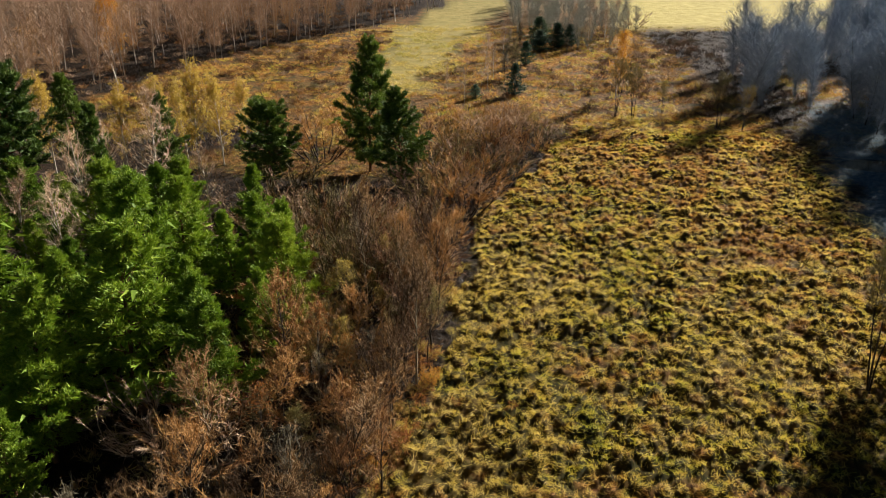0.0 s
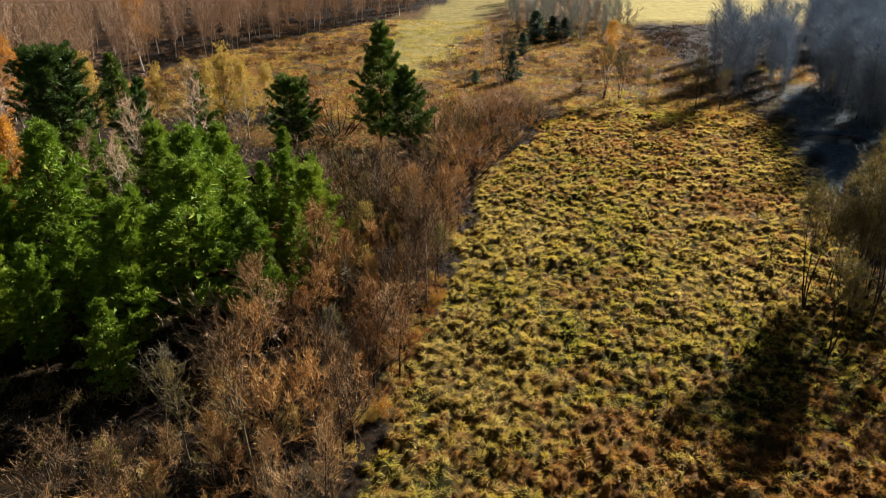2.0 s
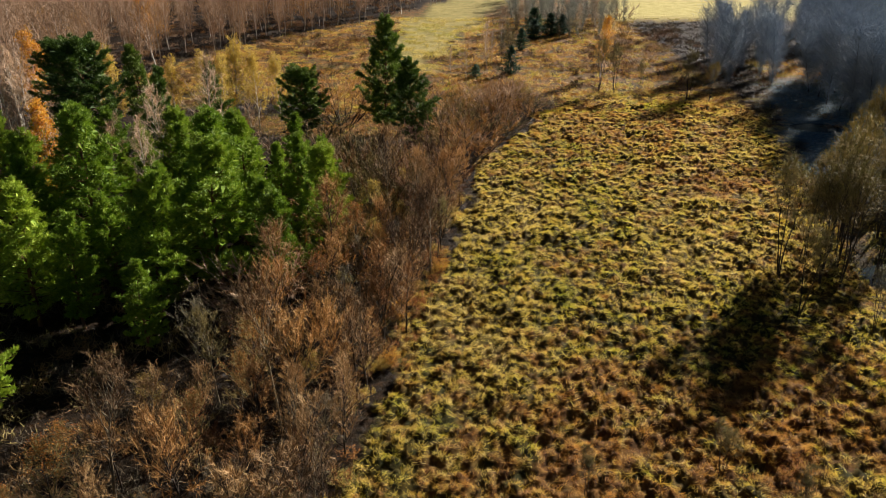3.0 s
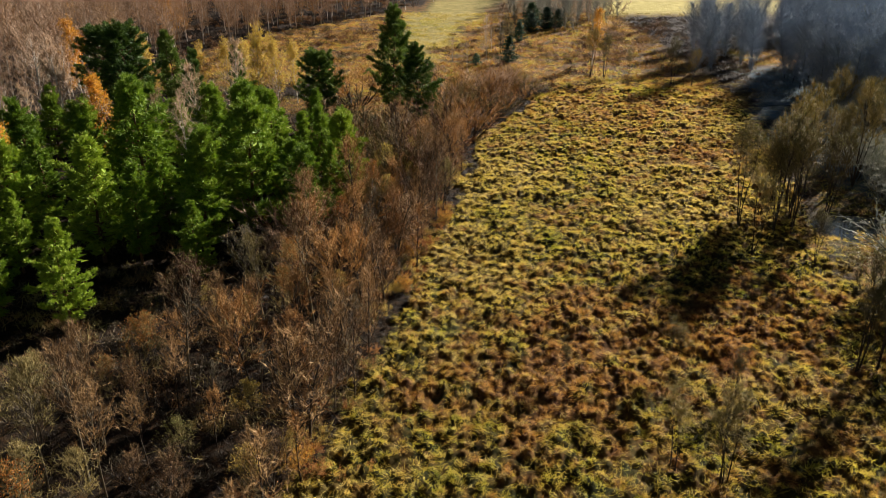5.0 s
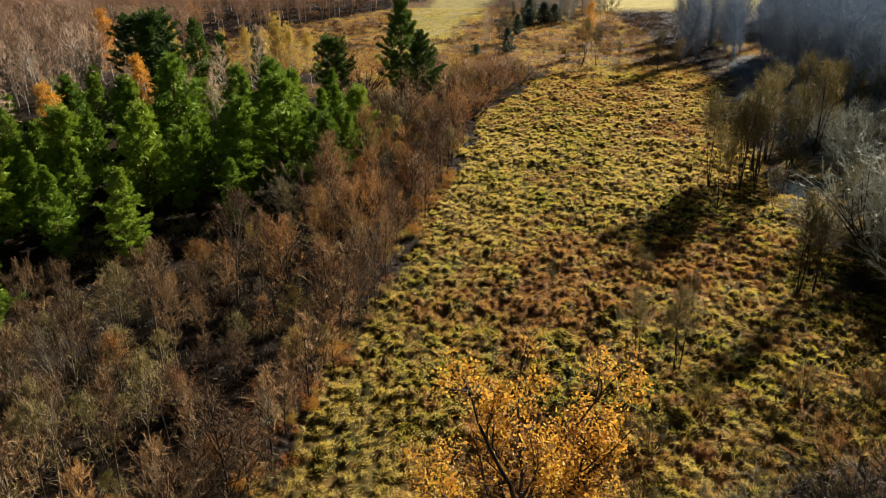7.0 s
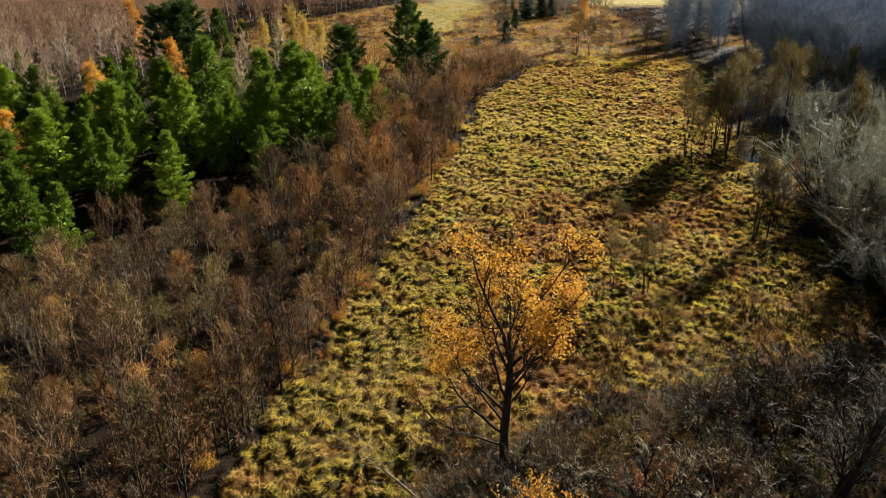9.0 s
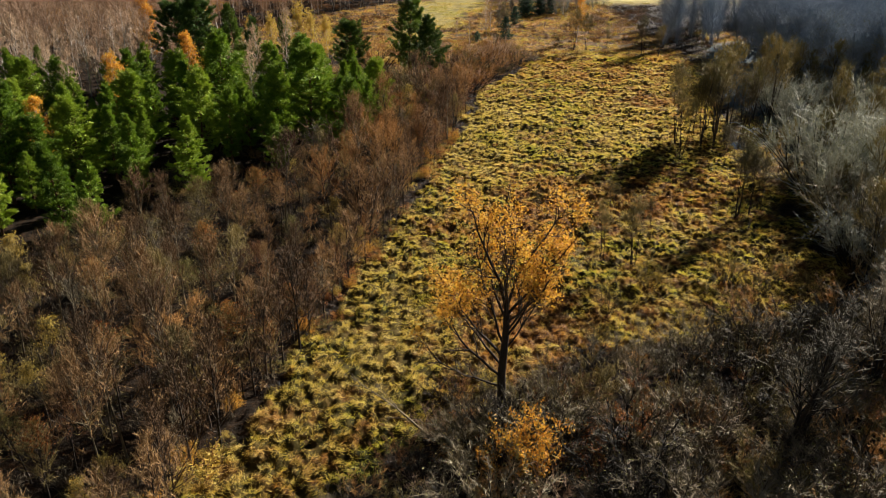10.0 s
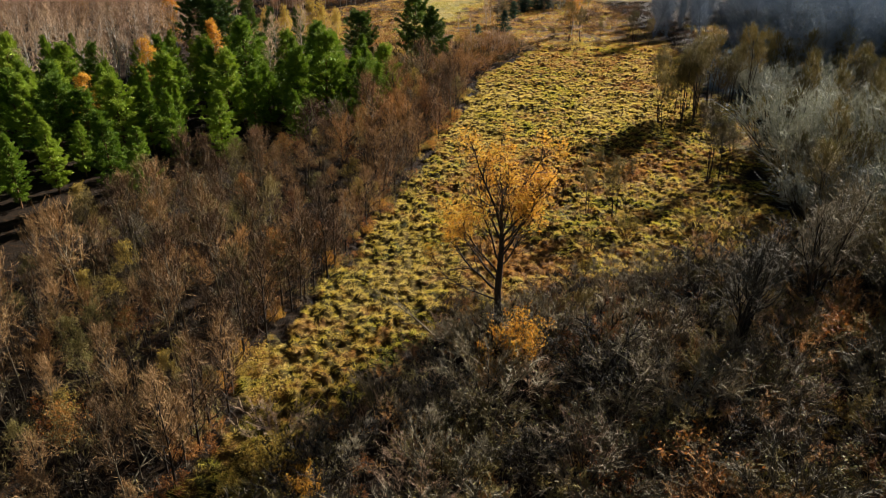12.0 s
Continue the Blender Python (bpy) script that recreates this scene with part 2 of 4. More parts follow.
def part(name, geo, material, parent, label="", smooth=False):
    ob = new(name, geo.mesh(name, material, smooth=smooth))
    ob.parent = parent
    return tagged(ob, label)


def wander(rng, p, d, length, n, wobble=0.1, rise=0.0):
    pts = [np.array(p, float)]
    d = np.array(d, float) / np.linalg.norm(d)
    for _ in range(n):
        d = d + rng.normal(size=3) * wobble + (0, 0, rise)
        d /= np.linalg.norm(d)
        pts.append(pts[-1] + d * length / n)
    return np.array(pts)


def along(line, u):
    x = u * (len(line) - 1)
    i = min(int(x), len(line) - 2)
    return line[i] + (line[i + 1] - line[i]) * (x - i), line[i + 1] - line[i]


def outward(rng, at, centre, lift=0.35, loose=0.4):
    """Which way fine growth spreads its face: away from the crown's heart and up."""
    return unit(at - centre) + (0, 0, lift) + rng.normal(size=at.shape) * loose


def unit(v):
    return v / (np.linalg.norm(v, axis=-1, keepdims=True) + 1e-9)


# ---- plants: each builder makes one thing with its parts, about h metres high ----
def bare_tree(name, rng, h, stems=1, crown_lo=0.3, spread=0.2, n_br=26, n_sub=5, n_twig=18, twig=0.5, twig_w=0.02, thick=0.012,
              up=0.25, bark=None, twigs=None, leaf=None, leaf_n=0, leaf_size=0.1, leaf_lo=0.5, lean=0.04, splay=0.12, angle=50):
    root = new(name)
    haze, leaf_at = Geo(), []
    for s in range(stems):
        wood = Geo()
        az0 = rng.uniform(0, 6.28)
        hs = h * (1.0 if s == 0 else rng.uniform(0.75, 0.98))
        tilt = rng.normal(0, lean) if stems == 1 else splay * rng.uniform(0.4, 1.3)
        foot = np.array([math.cos(az0), math.sin(az0), 0]) * (0 if stems == 1 else rng.uniform(0.1, 0.45))
        stem = wander(rng, foot - (0, 0, 0.25), (math.cos(az0) * tilt, math.sin(az0) * tilt, 1), hs + 0.25, 9, 0.045, 0.03)
        r = thick * hs * (1.0 if stems == 1 else 0.75)
        wood.tube(stem, r, r * 0.12, 6)
        nb = max(6, int(n_br / stems ** 0.6))
        for b in range(nb):
            u = crown_lo + (0.98 - crown_lo) * ((b + rng.uniform(0, 1)) / nb)
            p, _ = along(stem, u)
            az = b * 2.4 + rng.uniform(-0.5, 0.5)
            k = (u - crown_lo) / (1 - crown_lo)
            length = hs * spread * (0.55 + 0.9 * math.sin(math.pi * min(1, 0.25 + 0.75 * k)) ** 0.8) * rng.uniform(0.7, 1.25) * (1.0 - 0.35 * k)
            el = radians(90 - angle + 30 * k + rng.uniform(-12, 12))
            br = wander(rng, p, (math.cos(az) * math.cos(el), math.sin(az) * math.cos(el), math.sin(el)), length, 4, 0.13, up * 0.4)
            limb_at = wood.n
            wood.tube(br, r * (1 - u) * 0.5 + 0.014, 0.008, 3)
            fork = 6 * int(round(u * (len(stem) - 1)))
            wood.add(np.zeros((0, 3)), np.array([(fork, fork + 1, limb_at)]) - wood.n)
            for _ in range(n_sub):
                v = rng.uniform(0.25, 1.0)
                q, dv = along(br, v)
                d = unit(unit(dv) * 0.8 + rng.normal(size=3) * 0.55 + (0, 0, up))
                sub = wander(rng, q, d, length * rng.uniform(0.25, 0.5) + 0.2, 2, 0.15, up * 0.3)
                heart = along(stem, crown_lo + 0.3 * (1 - crown_lo))[0] * 0.45 + p * 0.55
                haze.slivers(rng, sub[:-1], sub[1:], twig_w * 1.7, facing=outward(rng, sub[1:], heart))
                t = rng.uniform(0.1, 1.0, n_twig)[:, None]
                base = np.where(t < 0.5, sub[0] + (sub[1] - sub[0]) * t * 2, sub[1] + (sub[2] - sub[1]) * (t * 2 - 1))
                tip = base + unit(d + rng.normal(size=(n_twig, 3)) * 0.75 + (0, 0, up)) * twig * rng.uniform(0.45, 1.3, n_twig)[:, None]
                haze.slivers(rng, base, tip, twig_w * rng.uniform(0.6, 1.3, n_twig), facing=outward(rng, tip, heart))
                if u > leaf_lo:
                    leaf_at.append(tip)
        part("trunk" if stems == 1 else "stem", wood, bark or dark_bark, root, smooth=True)
    part("crown", haze, twigs or brown_twigs, root)
    if leaf_n:
        at = np.concatenate(leaf_at)
        at = at[rng.integers(0, len(at), leaf_n)] + rng.normal(size=(leaf_n, 3)) * 0.12
        g = Geo()
        g.leaves(rng, at, leaf_size)
        part("leaves", g, leaf, root)
    root["h"] = h
    return root


def shrub(name, rng, h, width=0.5, n_stem=16, n_sub=7, n_twig=21, twig=0.42, twig_w=0.03, twigs=None, leaf=None, leaf_n=0, leaf_size=0.09, bark=None):
    root = new(name)
    wood, haze, leaf_at = Geo(), Geo(), []
    for s in range(n_stem):
        az, k = s * 2.4 + rng.uniform(-0.4, 0.4), math.sqrt((s + 0.5) / n_stem)
        out = width * 1.5 * k
        length = h * (1.0 - 0.25 * k) * rng.uniform(0.8, 1.08)
        st = wander(rng, (math.cos(az) * 0.3 * k * h * width, math.sin(az) * 0.3 * k * h * width, -0.2), (math.cos(az) * out, math.sin(az) * out, 1), length, 5, 0.09, 0.05)
        foot = wood.n
        wood.tube(st, 0.007 * h + 0.008, 0.008, 4)
        if s:
            wood.add(np.zeros((0, 3)), np.array([(0, 1, foot)]) - wood.n)
        for _ in range(n_sub):
            q, dv = along(st, rng.uniform(0.3, 1.0))
            d = unit(unit(dv) + rng.normal(size=3) * 0.5 + (0, 0, 0.2))
            sub = wander(rng, q, d, h * rng.uniform(0.12, 0.3), 2, 0.12, 0.08)
            heart = np.array((0.0, 0.0, 0.45 * h))
            haze.slivers(rng, sub[:-1], sub[1:], twig_w * 1.6, facing=outward(rng, sub[1:], heart))
            t = rng.uniform(0.0, 1.0, n_twig)[:, None]
            base = sub[0] + (sub[2] - sub[0]) * t
            tip = base + unit(d + rng.normal(size=(n_twig, 3)) * 0.6 + (0, 0, 0.25)) * twig * rng.uniform(0.5, 1.3, n_twig)[:, None]
            haze.slivers(rng, base, tip, twig_w * rng.uniform(0.6, 1.3, n_twig), facing=outward(rng, tip, heart))
            leaf_at.append(tip)
    part("wood", wood, bark or dark_bark, root, smooth=True)
    part("crown", haze, twigs or olive_twigs, root)
    if leaf_n:
        at = np.concatenate(leaf_at)
        at = at[rng.integers(0, len(at), leaf_n)] + rng.normal(size=(leaf_n, 3)) * 0.1
        g = Geo()
        g.leaves(rng, at, leaf_size)
        part("leaves", g, leaf, root)
    root["h"] = h
    return root


def conifer(name, rng, h, lo=0.12, radius=0.2, step=0.42, per=6, tufts=6, blades=8, blade=0.36, blade_w=0.11, droop=0.0, peak=0.3, rough=0.3,
            power=0.8, mat=None, bark=None):
    """Pine or spruce: whorls of limbs round a straight stem, each limb carrying tufts of needles."""
    root = new(name)
    wood, green = Geo(), Geo()
    stem = wander(rng, (0, 0, -0.25), (0, 0, 1), h + 0.2, 8, 0.02, 0.03)
    wood.tube(stem, 0.013 * h + 0.02, 0.02, 7)
    z = h * lo
    while z < h * 0.985:
        u = z / h
        k = max(0.0, (u - lo) / (1 - lo))
        prof = (k / peak) ** 0.6 if k < peak else ((1 - k) / (1 - peak)) ** power
        whorl = rng.uniform(1 - rough, 1 + rough * 0.6)
        az0 = rng.uniform(0, 6.28)
        for b in range(per):
            length = max(0.25, h * radius * prof * whorl * rng.uniform(0.55, 1.2))
            az = az0 + b * 6.283 / per + rng.uniform(-0.35, 0.35)
            el = radians(18 + 34 * k - droop)
            p, _ = along(stem, min(0.99, (z + rng.uniform(-0.15, 0.15) + 0.25) / (h + 0.25)))
            d0 = np.array((math.cos(az) * math.cos(el), math.sin(az) * math.cos(el), math.sin(el)))
            br = wander(rng, p, d0, length, 4, 0.07, 0.06 if droop == 0 else 0.03)
            wood.tube(br, 0.012 + 0.012 * length, 0.006, 3)
            ni = 10
            ui = rng.uniform(0.12, 0.7, ni)[:, None]
            inner = br[0] + (br[-1] - br[0]) * ui + rng.normal(size=(ni, 3)) * 0.12 * length * (1, 1, 0.4)
            green.slivers(rng, inner, inner + unit(d0 + rng.normal(size=(ni, 3)) * 0.6) * (0.25 + 0.12 * length), 0.09 + 0.03 * length)
            n = max(3, int(tufts * (0.4 + 0.6 * prof)))
            for i in range(n):
                q, dv = along(br, 0.28 + 0.72 * (i + rng.uniform(0, 1)) / n if i else 1.0)
                q = q + rng.normal(size=3) * (0.04 + 0.075 * length) * (1.0, 1.0, 0.6)
                d = unit(unit(dv) * 0.8 + rng.normal(size=3) * 0.3 + (0, 0, 0.55 if droop == 0 else 0.05))
                base = q + rng.normal(size=(blades, 3)) * 0.13 + d * rng.uniform(-0.15, 0.2, (blades, 1))
                tip = base + unit(d + rng.normal(size=(blades, 3)) * 0.6) * blade * rng.uniform(0.6, 1.2, blades)[:, None]
                out = unit(q - (p * (0.0, 0.0, 1.0)) * (1, 1, 0.93)) + (0, 0, 0.25)
                green.slivers(rng, base, tip, blade_w * rng.uniform(0.7, 1.3, blades), facing=out + rng.normal(size=(blades, 3)) * 0.35)
        z += step * rng.uniform(0.85, 1.15) * (1.0 if k < 0.8 else 0.75)
    part("trunk", wood, bark or pine_bark, root, smooth=True)
    part("crown", green, mat or needles, root)
    root["h"] = h
    return root


def pine(name, rng, h, reach=0.26, lo=0.12, dome=0.7, per=5, step=0.56, puff=0.42, shoots=42, gaps=0.15, low=0.22, mat=None):
    """Scots pine: rising limbs in loose whorls that end in rounded brushes of needles, with gaps between them."""
    root = new(name)
    wood, green = Geo(), Geo()
    stem = wander(rng, (0, 0, -0.25), (0, 0, 1), h + 0.2, 8, 0.03, 0.03)
    wood.tube(stem, 0.013 * h + 0.02, 0.02, 7)
    z, turn = h * lo, 0.0
    while z < h * 0.98:
        k = (z / h - lo) / (1 - lo)
        prof = min(1.0, (0.12 + k / low) ** 0.5) * (1 - k) ** dome + 0.05
        whorl = rng.uniform(0.75, 1.15)
        turn += rng.uniform(0.4, 1.2)
        for b in range(per):
            if rng.uniform() < gaps:
                continue
            az = turn + b * 6.283 / per + rng.uniform(-0.4, 0.4)
            length = max(0.3, h * reach * prof * whorl * rng.uniform(0.6, 1.2))
            el = radians(6 + 52 * k ** 1.3 + rng.uniform(-8, 8))
            out = np.array((math.cos(az), math.sin(az), 0.0))
            side = np.array((-out[1], out[0], 0.0))
            p, _ = along(stem, min(0.99, (z + rng.uniform(-0.2, 0.2) + 0.25) / (h + 0.25)))
            br = wander(rng, p, out * math.cos(el) + (0, 0, math.sin(el)), length, 5, 0.06, 0.08)
            wood.tube(br, 0.012 + 0.012 * length, 0.006, 3)
            inner = br[0] + (br[-1] - br[0]) * rng.uniform(0.1, 0.75, 10)[:, None] + rng.normal(size=(10, 3)) * 0.13 * length * (1, 1, 0.4)
            green.slivers(rng, inner, inner + unit(out + rng.normal(size=(10, 3)) * 0.6) * (0.3 + 0.13 * length), 0.10 + 0.05 * length)
            n = max(2, int(length / 0.36) + 1)
            for i in range(n):
                u = 1 - 0.66 * (i / n)
                q, _ = along(br, u)
                r = puff * rng.uniform(0.65, 1.25) * (0.6 + 0.4 * min(1.0, prof * 1.6))
                q = q + side * rng.uniform(-1, 1) * length * 0.42 * (1.12 - u) + (0, 0, 0.25 * r)
                nrm = unit(unit(rng.normal(size=(shoots, 3))) + out * 0.45 + (0, 0, 0.35))
                base = q + nrm * (r, r, r * 0.75) * rng.uniform(0.15, 0.7, (shoots, 1))
                d = unit(nrm * 0.45 + out * 0.2 + (0, 0, 0.6) + rng.normal(size=(shoots, 3)) * 0.4)
                green.slivers(rng, base, base + d * (r * rng.uniform(0.4, 0.85, (shoots, 1))), r * 0.19 * rng.uniform(0.7, 1.2, shoots), facing=nrm + rng.normal(size=(shoots, 3)) * 0.3)
        z += step * rng.uniform(0.8, 1.2) * (1.0 if k < 0.75 else 0.6)
    part("trunk", wood, pine_bark, root, smooth=True)
    part("crown", green, mat or needles, root)
    root["h"] = h
    return root


class Kind:
    """Some variants of one kind of plant, set out again and again."""

    def __init__(self, variants):
        self.variants, self.used, self.turn = variants, set(), 0

    def put(self, rng, x, y, h, label, category, group="", wide=1.0, variant=None, yaw=None):
        i = self.turn % len(self.variants) if variant is None else variant
        self.turn += 1
        ob = self.variants[i]
        s = h / ob["h"]
        m = Matrix.Translation((x, y, ground_z(x, y))) @ Matrix.Rotation(rng.uniform(0, 6.28) if yaw is None else yaw, 4, "Z") @ Matrix.Diagonal((s * wide, s * wide, s, 1))
        if i in self.used:
            ob = copy_thing(ob, m)
        else:
            self.used.add(i)
            ob.matrix_basis = m
        return tagged(ob, label, category, group)


# ---- the lie of the land ----
def lattice(ix, iy, salt):
    """Repeatable random numbers on whole-number cells."""
    n = (ix.astype(np.int64) * 374761393 + iy.astype(np.int64) * 668265263 + salt * 974634721) & 0x7FFFFFFF
    n = ((n ^ (n >> 13)) * 1274126177) & 0x7FFFFFFF
    return ((n ^ (n >> 16)) & 0xFFFFFF) / float(0xFFFFFF)


def smooth_noise(x, y, scale, salt):
    x, y = np.asarray(x, float) / scale, np.asarray(y, float) / scale
    ix, iy = np.floor(x), np.floor(y)
    fx, fy = x - ix, y - iy
    fx, fy = fx * fx * (3 - 2 * fx), fy * fy * (3 - 2 * fy)
    a, b = lattice(ix, iy, salt), lattice(ix + 1, iy, salt)
    c, d = lattice(ix, iy + 1, salt), lattice(ix + 1, iy + 1, salt)
    return (a + (b - a) * fx) * (1 - fy) + (c + (d - c) * fx) * fy


def tussocks(x, y, cell, salt):
    """Humps of sedge on a jittered lattice."""
    x, y = np.asarray(x, float) / cell, np.asarray(y, float) / cell
    ix, iy = np.floor(x), np.floor(y)
    best = np.zeros_like(x)
    for dx in (-1, 0, 1):
        for dy in (-1, 0, 1):
            jx, jy = ix + dx, iy + dy
            cx, cy = jx + 0.15 + 0.7 * lattice(jx, jy, salt), jy + 0.15 + 0.7 * lattice(jx, jy, salt + 1)
            r = 0.32 + 0.34 * lattice(jx, jy, salt + 2)
            turn = 3.14 * lattice(jx, jy, salt + 4)
            ux, uy = (x - cx) * np.cos(turn) + (y - cy) * np.sin(turn), (y - cy) * np.cos(turn) - (x - cx) * np.sin(turn)
            hump = (0.35 + 0.65 * lattice(jx, jy, salt + 3)) * np.clip(1 - (ux ** 2 * 0.65 + uy ** 2 * 1.5) / r ** 2, 0, 1) ** 0.6
            best = np.maximum(best, hump)
    return best


EDGE_Y = [-60, -37, -24, -8, 8, 25, 45, 61, 74, 82, 94, 109, 125]
EDGE_X = [-19, -17.4, -16.7, -12.6, -8.9, -6.4, -1.8, 0.5, 3.0, 4.5, 10, 17, 24]
RIGHT_Y = [-60, -33, -27, -22, -17, -13, -10, -7.5, -3, 1, 5, 16, 39, 65, 90, 106, 125]
RIGHT_X = [-12, -10, -6, -3, 0.5, 6, 12, 20, 31, 36, 37, 38, 38, 44, 52, 54, 50]
PONDS = [(44.5, 46.5, 5.5, 4.0), (57.5, 99, 4.5, 3.2), (55.5, 146, 3.0, 2.0), (69, 159, 5.0, 2.5), (84, 156, 5.0, 2.5), (5.0, -33, 1.3, 0.9)]


def zones(x, y):
    """Shares of forest floor, russet fen and mown field at each place, and of painted blue haze."""
    x, y = np.asarray(x, float), np.asarray(y, float)
    wob = (smooth_noise(x, y, 5, 3) - 0.5) * 3 + (smooth_noise(x, y, 1.6, 8) - 0.5) * 1.6
    drift = (smooth_noise(x, y, 16, 4) - 0.5) + 0.5 * (smooth_noise(x, y, 6, 6) - 0.5)
    left, right = np.interp(y, EDGE_Y, EDGE_X), np.interp(y, RIGHT_Y, RIGHT_X)
    inside = np.clip((x + wob - left + 0.8) / 1.5, 0, 1) * np.clip((right - x + wob) / 3.0, 0, 1)
    far = np.clip((y + drift * 34 - np.interp(x, [-40, -26, -14, -3, 6], [106, 92, 82, 90, 106])) / 22, 0, 1)
    corridor = np.clip(1 - np.abs(x + wob * 2 - np.interp(y, [120, 150, 200, 260, 320], [-8, -10, -2, 8, 14])) / np.interp(y, [120, 150, 200, 260], [10, 8, 15, 14]), 0, 1)
    corridor = np.clip(corridor * 2.2 + drift * 0.9 - 0.2, 0, 1) * np.clip((y + drift * 30 - 128) / 20, 0, 1)
    field = np.clip((y - 206 + wob) / 4, 0, 1) * np.clip((x - 42 - (y - 206) * 0.1) / 6, 0, 1) * np.clip((115 + (y - 206) * 0.4 - x) / 10, 0, 1)
    woods = np.clip((np.interp(y, [90, 150, 175, 194, 221, 258], [-70, -55, -46, -32, -14.5, 0]) - x + wob) / 3, 0, 1) * (y > 60)
    shaded_litter = (1 - inside) * (1 - far) + far * woods
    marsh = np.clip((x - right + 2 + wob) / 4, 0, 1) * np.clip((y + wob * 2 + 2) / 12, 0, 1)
    shaded_litter = shaded_litter * (1 - marsh) + (0.28 + 0.3 * drift) * marsh * (1 - field)
    # bank floor painted dark for shade, with a hole left where sun falls
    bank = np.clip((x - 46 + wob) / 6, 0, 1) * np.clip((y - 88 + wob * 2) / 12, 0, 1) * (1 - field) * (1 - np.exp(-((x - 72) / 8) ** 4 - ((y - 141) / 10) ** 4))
    shaded_litter = np.maximum(shaded_litter, 0.8 * bank)
    rust = 0.34 + 0.26 * far * (1 - corridor)
    for cx, cy, r, k in ((9, 21, 7, 0.28), (5, 15, 5, 0.22), (12, 30, 6, 0.2), (26, 96, 14, 0.2), (34, 72, 7, 0.25), (22, 22, 6, 0.3), (27, 28, 5, 0.3), (-4, 14, 3, 0.5), (4, -6, 6, 0.4), (12, 50, 5, 0.35)):
        rust = rust + k * np.exp(-((x - cx) ** 2 + (y - cy) ** 2) / r ** 2)
    rust = rust - 0.35 * np.exp(-((x + 8) ** 2 / 30 + (y - 4) ** 2 / 500)) - 0.3 * np.exp(-((x - 6) ** 2 + (y - 52) ** 2) / 300)
    # mask for the blue haze and shade painted on ground beyond the meadow
    sedge = np.clip((x - np.interp(y, [40, 62, 78, 100, 125], [47, 46, 43, 49, 55]) + wob) / 5, 0, 1) * np.clip((y - 52 + wob * 3) / 8, 0, 1) * np.clip((136 - y) / 10, 0, 1)
    return np.clip(shaded_litter * (1 - 0.6 * sedge), 0, 1), np.clip(rust * (1 - 0.9 * corridor), 0, 1), np.clip(np.maximum(field, corridor * 0.55), 0, 1), inside, sedge


def height(x, y):
    x, y = np.asarray(x, float), np.asarray(y, float)
    _, _, field, inside, _ = zones(x, y)
    near = np.clip((124 - y) / 14, 0, 1) * np.clip((y + 48) / 10, 0, 1) * np.clip((58 - x) / 12, 0, 1) * np.clip((x + 28) / 10, 0, 1)
    amp = (0.18 + 0.58 * inside) * (1 - field) * near
    p, q = x * 0.8 + y * 0.6, y * 0.8 - x * 0.6
    clump = tussocks(x, y, 0.82, 11) * (0.45 + 0.9 * smooth_noise(x, y, 3.1, 29))
    z = amp * (1.05 * clump + 0.40 * smooth_noise(p, q, 0.66, 17) + 0.35 * smooth_noise(x, y, 0.47, 19) + 0.5 * smooth_noise(p, q, 2.3, 23)) - amp * 0.9
    z = z + 0.25 * (smooth_noise(x, y, 14, 5) - 0.5) * near
    for cx, cy, rx, ry in PONDS:
        z = z - 1.1 * np.clip(1.35 - ((x - cx) / rx) ** 2 - ((y - cy) / ry) ** 2, 0, 1)
    return z


def ground_z(x, y):
    return float(height(np.array([x]), np.array([y]))[0]) - 0.03


def set_zone(me, x, y):
    a, b, c, _, e = zones(x, y)
    at = me.attributes.new("zone", "FLOAT_COLOR", "POINT")
    at.data.foreach_set("color", np.stack([a, b, c, e], 1).astype(np.float32).ravel())


def ground_sheet():
    def axis(lo, hi, step, reach):
        core = np.arange(lo, hi, step)
        grow = np.cumsum(np.minimum(step * 1.16 ** np.arange(1, 75), 300))
        grow = grow[grow < reach]
        return np.concatenate([lo - grow[::-1], core, core[-1] + grow])
    xs, ys = axis(-20, 48, 0.22, 2500), axis(-40, 112, 0.24, 2500)
    X, Y = np.meshgrid(xs, ys)
    x, y = X.ravel(), Y.ravel()
    nx, ny = len(xs), len(ys)
    i = (np.arange(ny - 1)[:, None] * nx + np.arange(nx - 1)[None]).ravel()
    g = Geo()
    g.add(np.stack([x, y, height(x, y)], 1), np.concatenate([np.stack([i, i + 1, i + nx + 1], 1), np.stack([i, i + nx + 1, i + nx], 1)]))
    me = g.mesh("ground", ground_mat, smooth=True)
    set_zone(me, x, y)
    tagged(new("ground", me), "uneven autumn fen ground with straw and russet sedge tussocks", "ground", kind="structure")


ground_sheet()


def pond(cx, cy, rx, ry):
    ang = np.linspace(0, 2 * np.pi, 28, endpoint=False)
    g = Geo()
    v = np.stack([cx + np.cos(ang) * rx * 1.2, cy + np.sin(ang) * ry * 1.2, np.full(28, -0.42)], 1)
    g.add(np.concatenate([[(cx, cy, -0.42)], v]), [(0, 1 + k, 1 + (k + 1) % 28) for k in range(28)])
    tagged(new("water", g.mesh("water", water_mat)), "dark still water of a small marsh pool reflecting the sky", "water", kind="structure")


for p in PONDS:
    pond(*p)


def scatter(rng, inside, box, gap, tries):
    """Places at least gap apart inside a region."""
    out = np.zeros((0, 2))
    for _ in range(tries):
        p = np.array((rng.uniform(box[0], box[1]), rng.uniform(box[2], box[3])))
        if inside(*p) and (len(out) == 0 or np.min(np.sum((out - p) ** 2, 1)) > gap * gap):
            out = np.vstack([out, p])
    return out


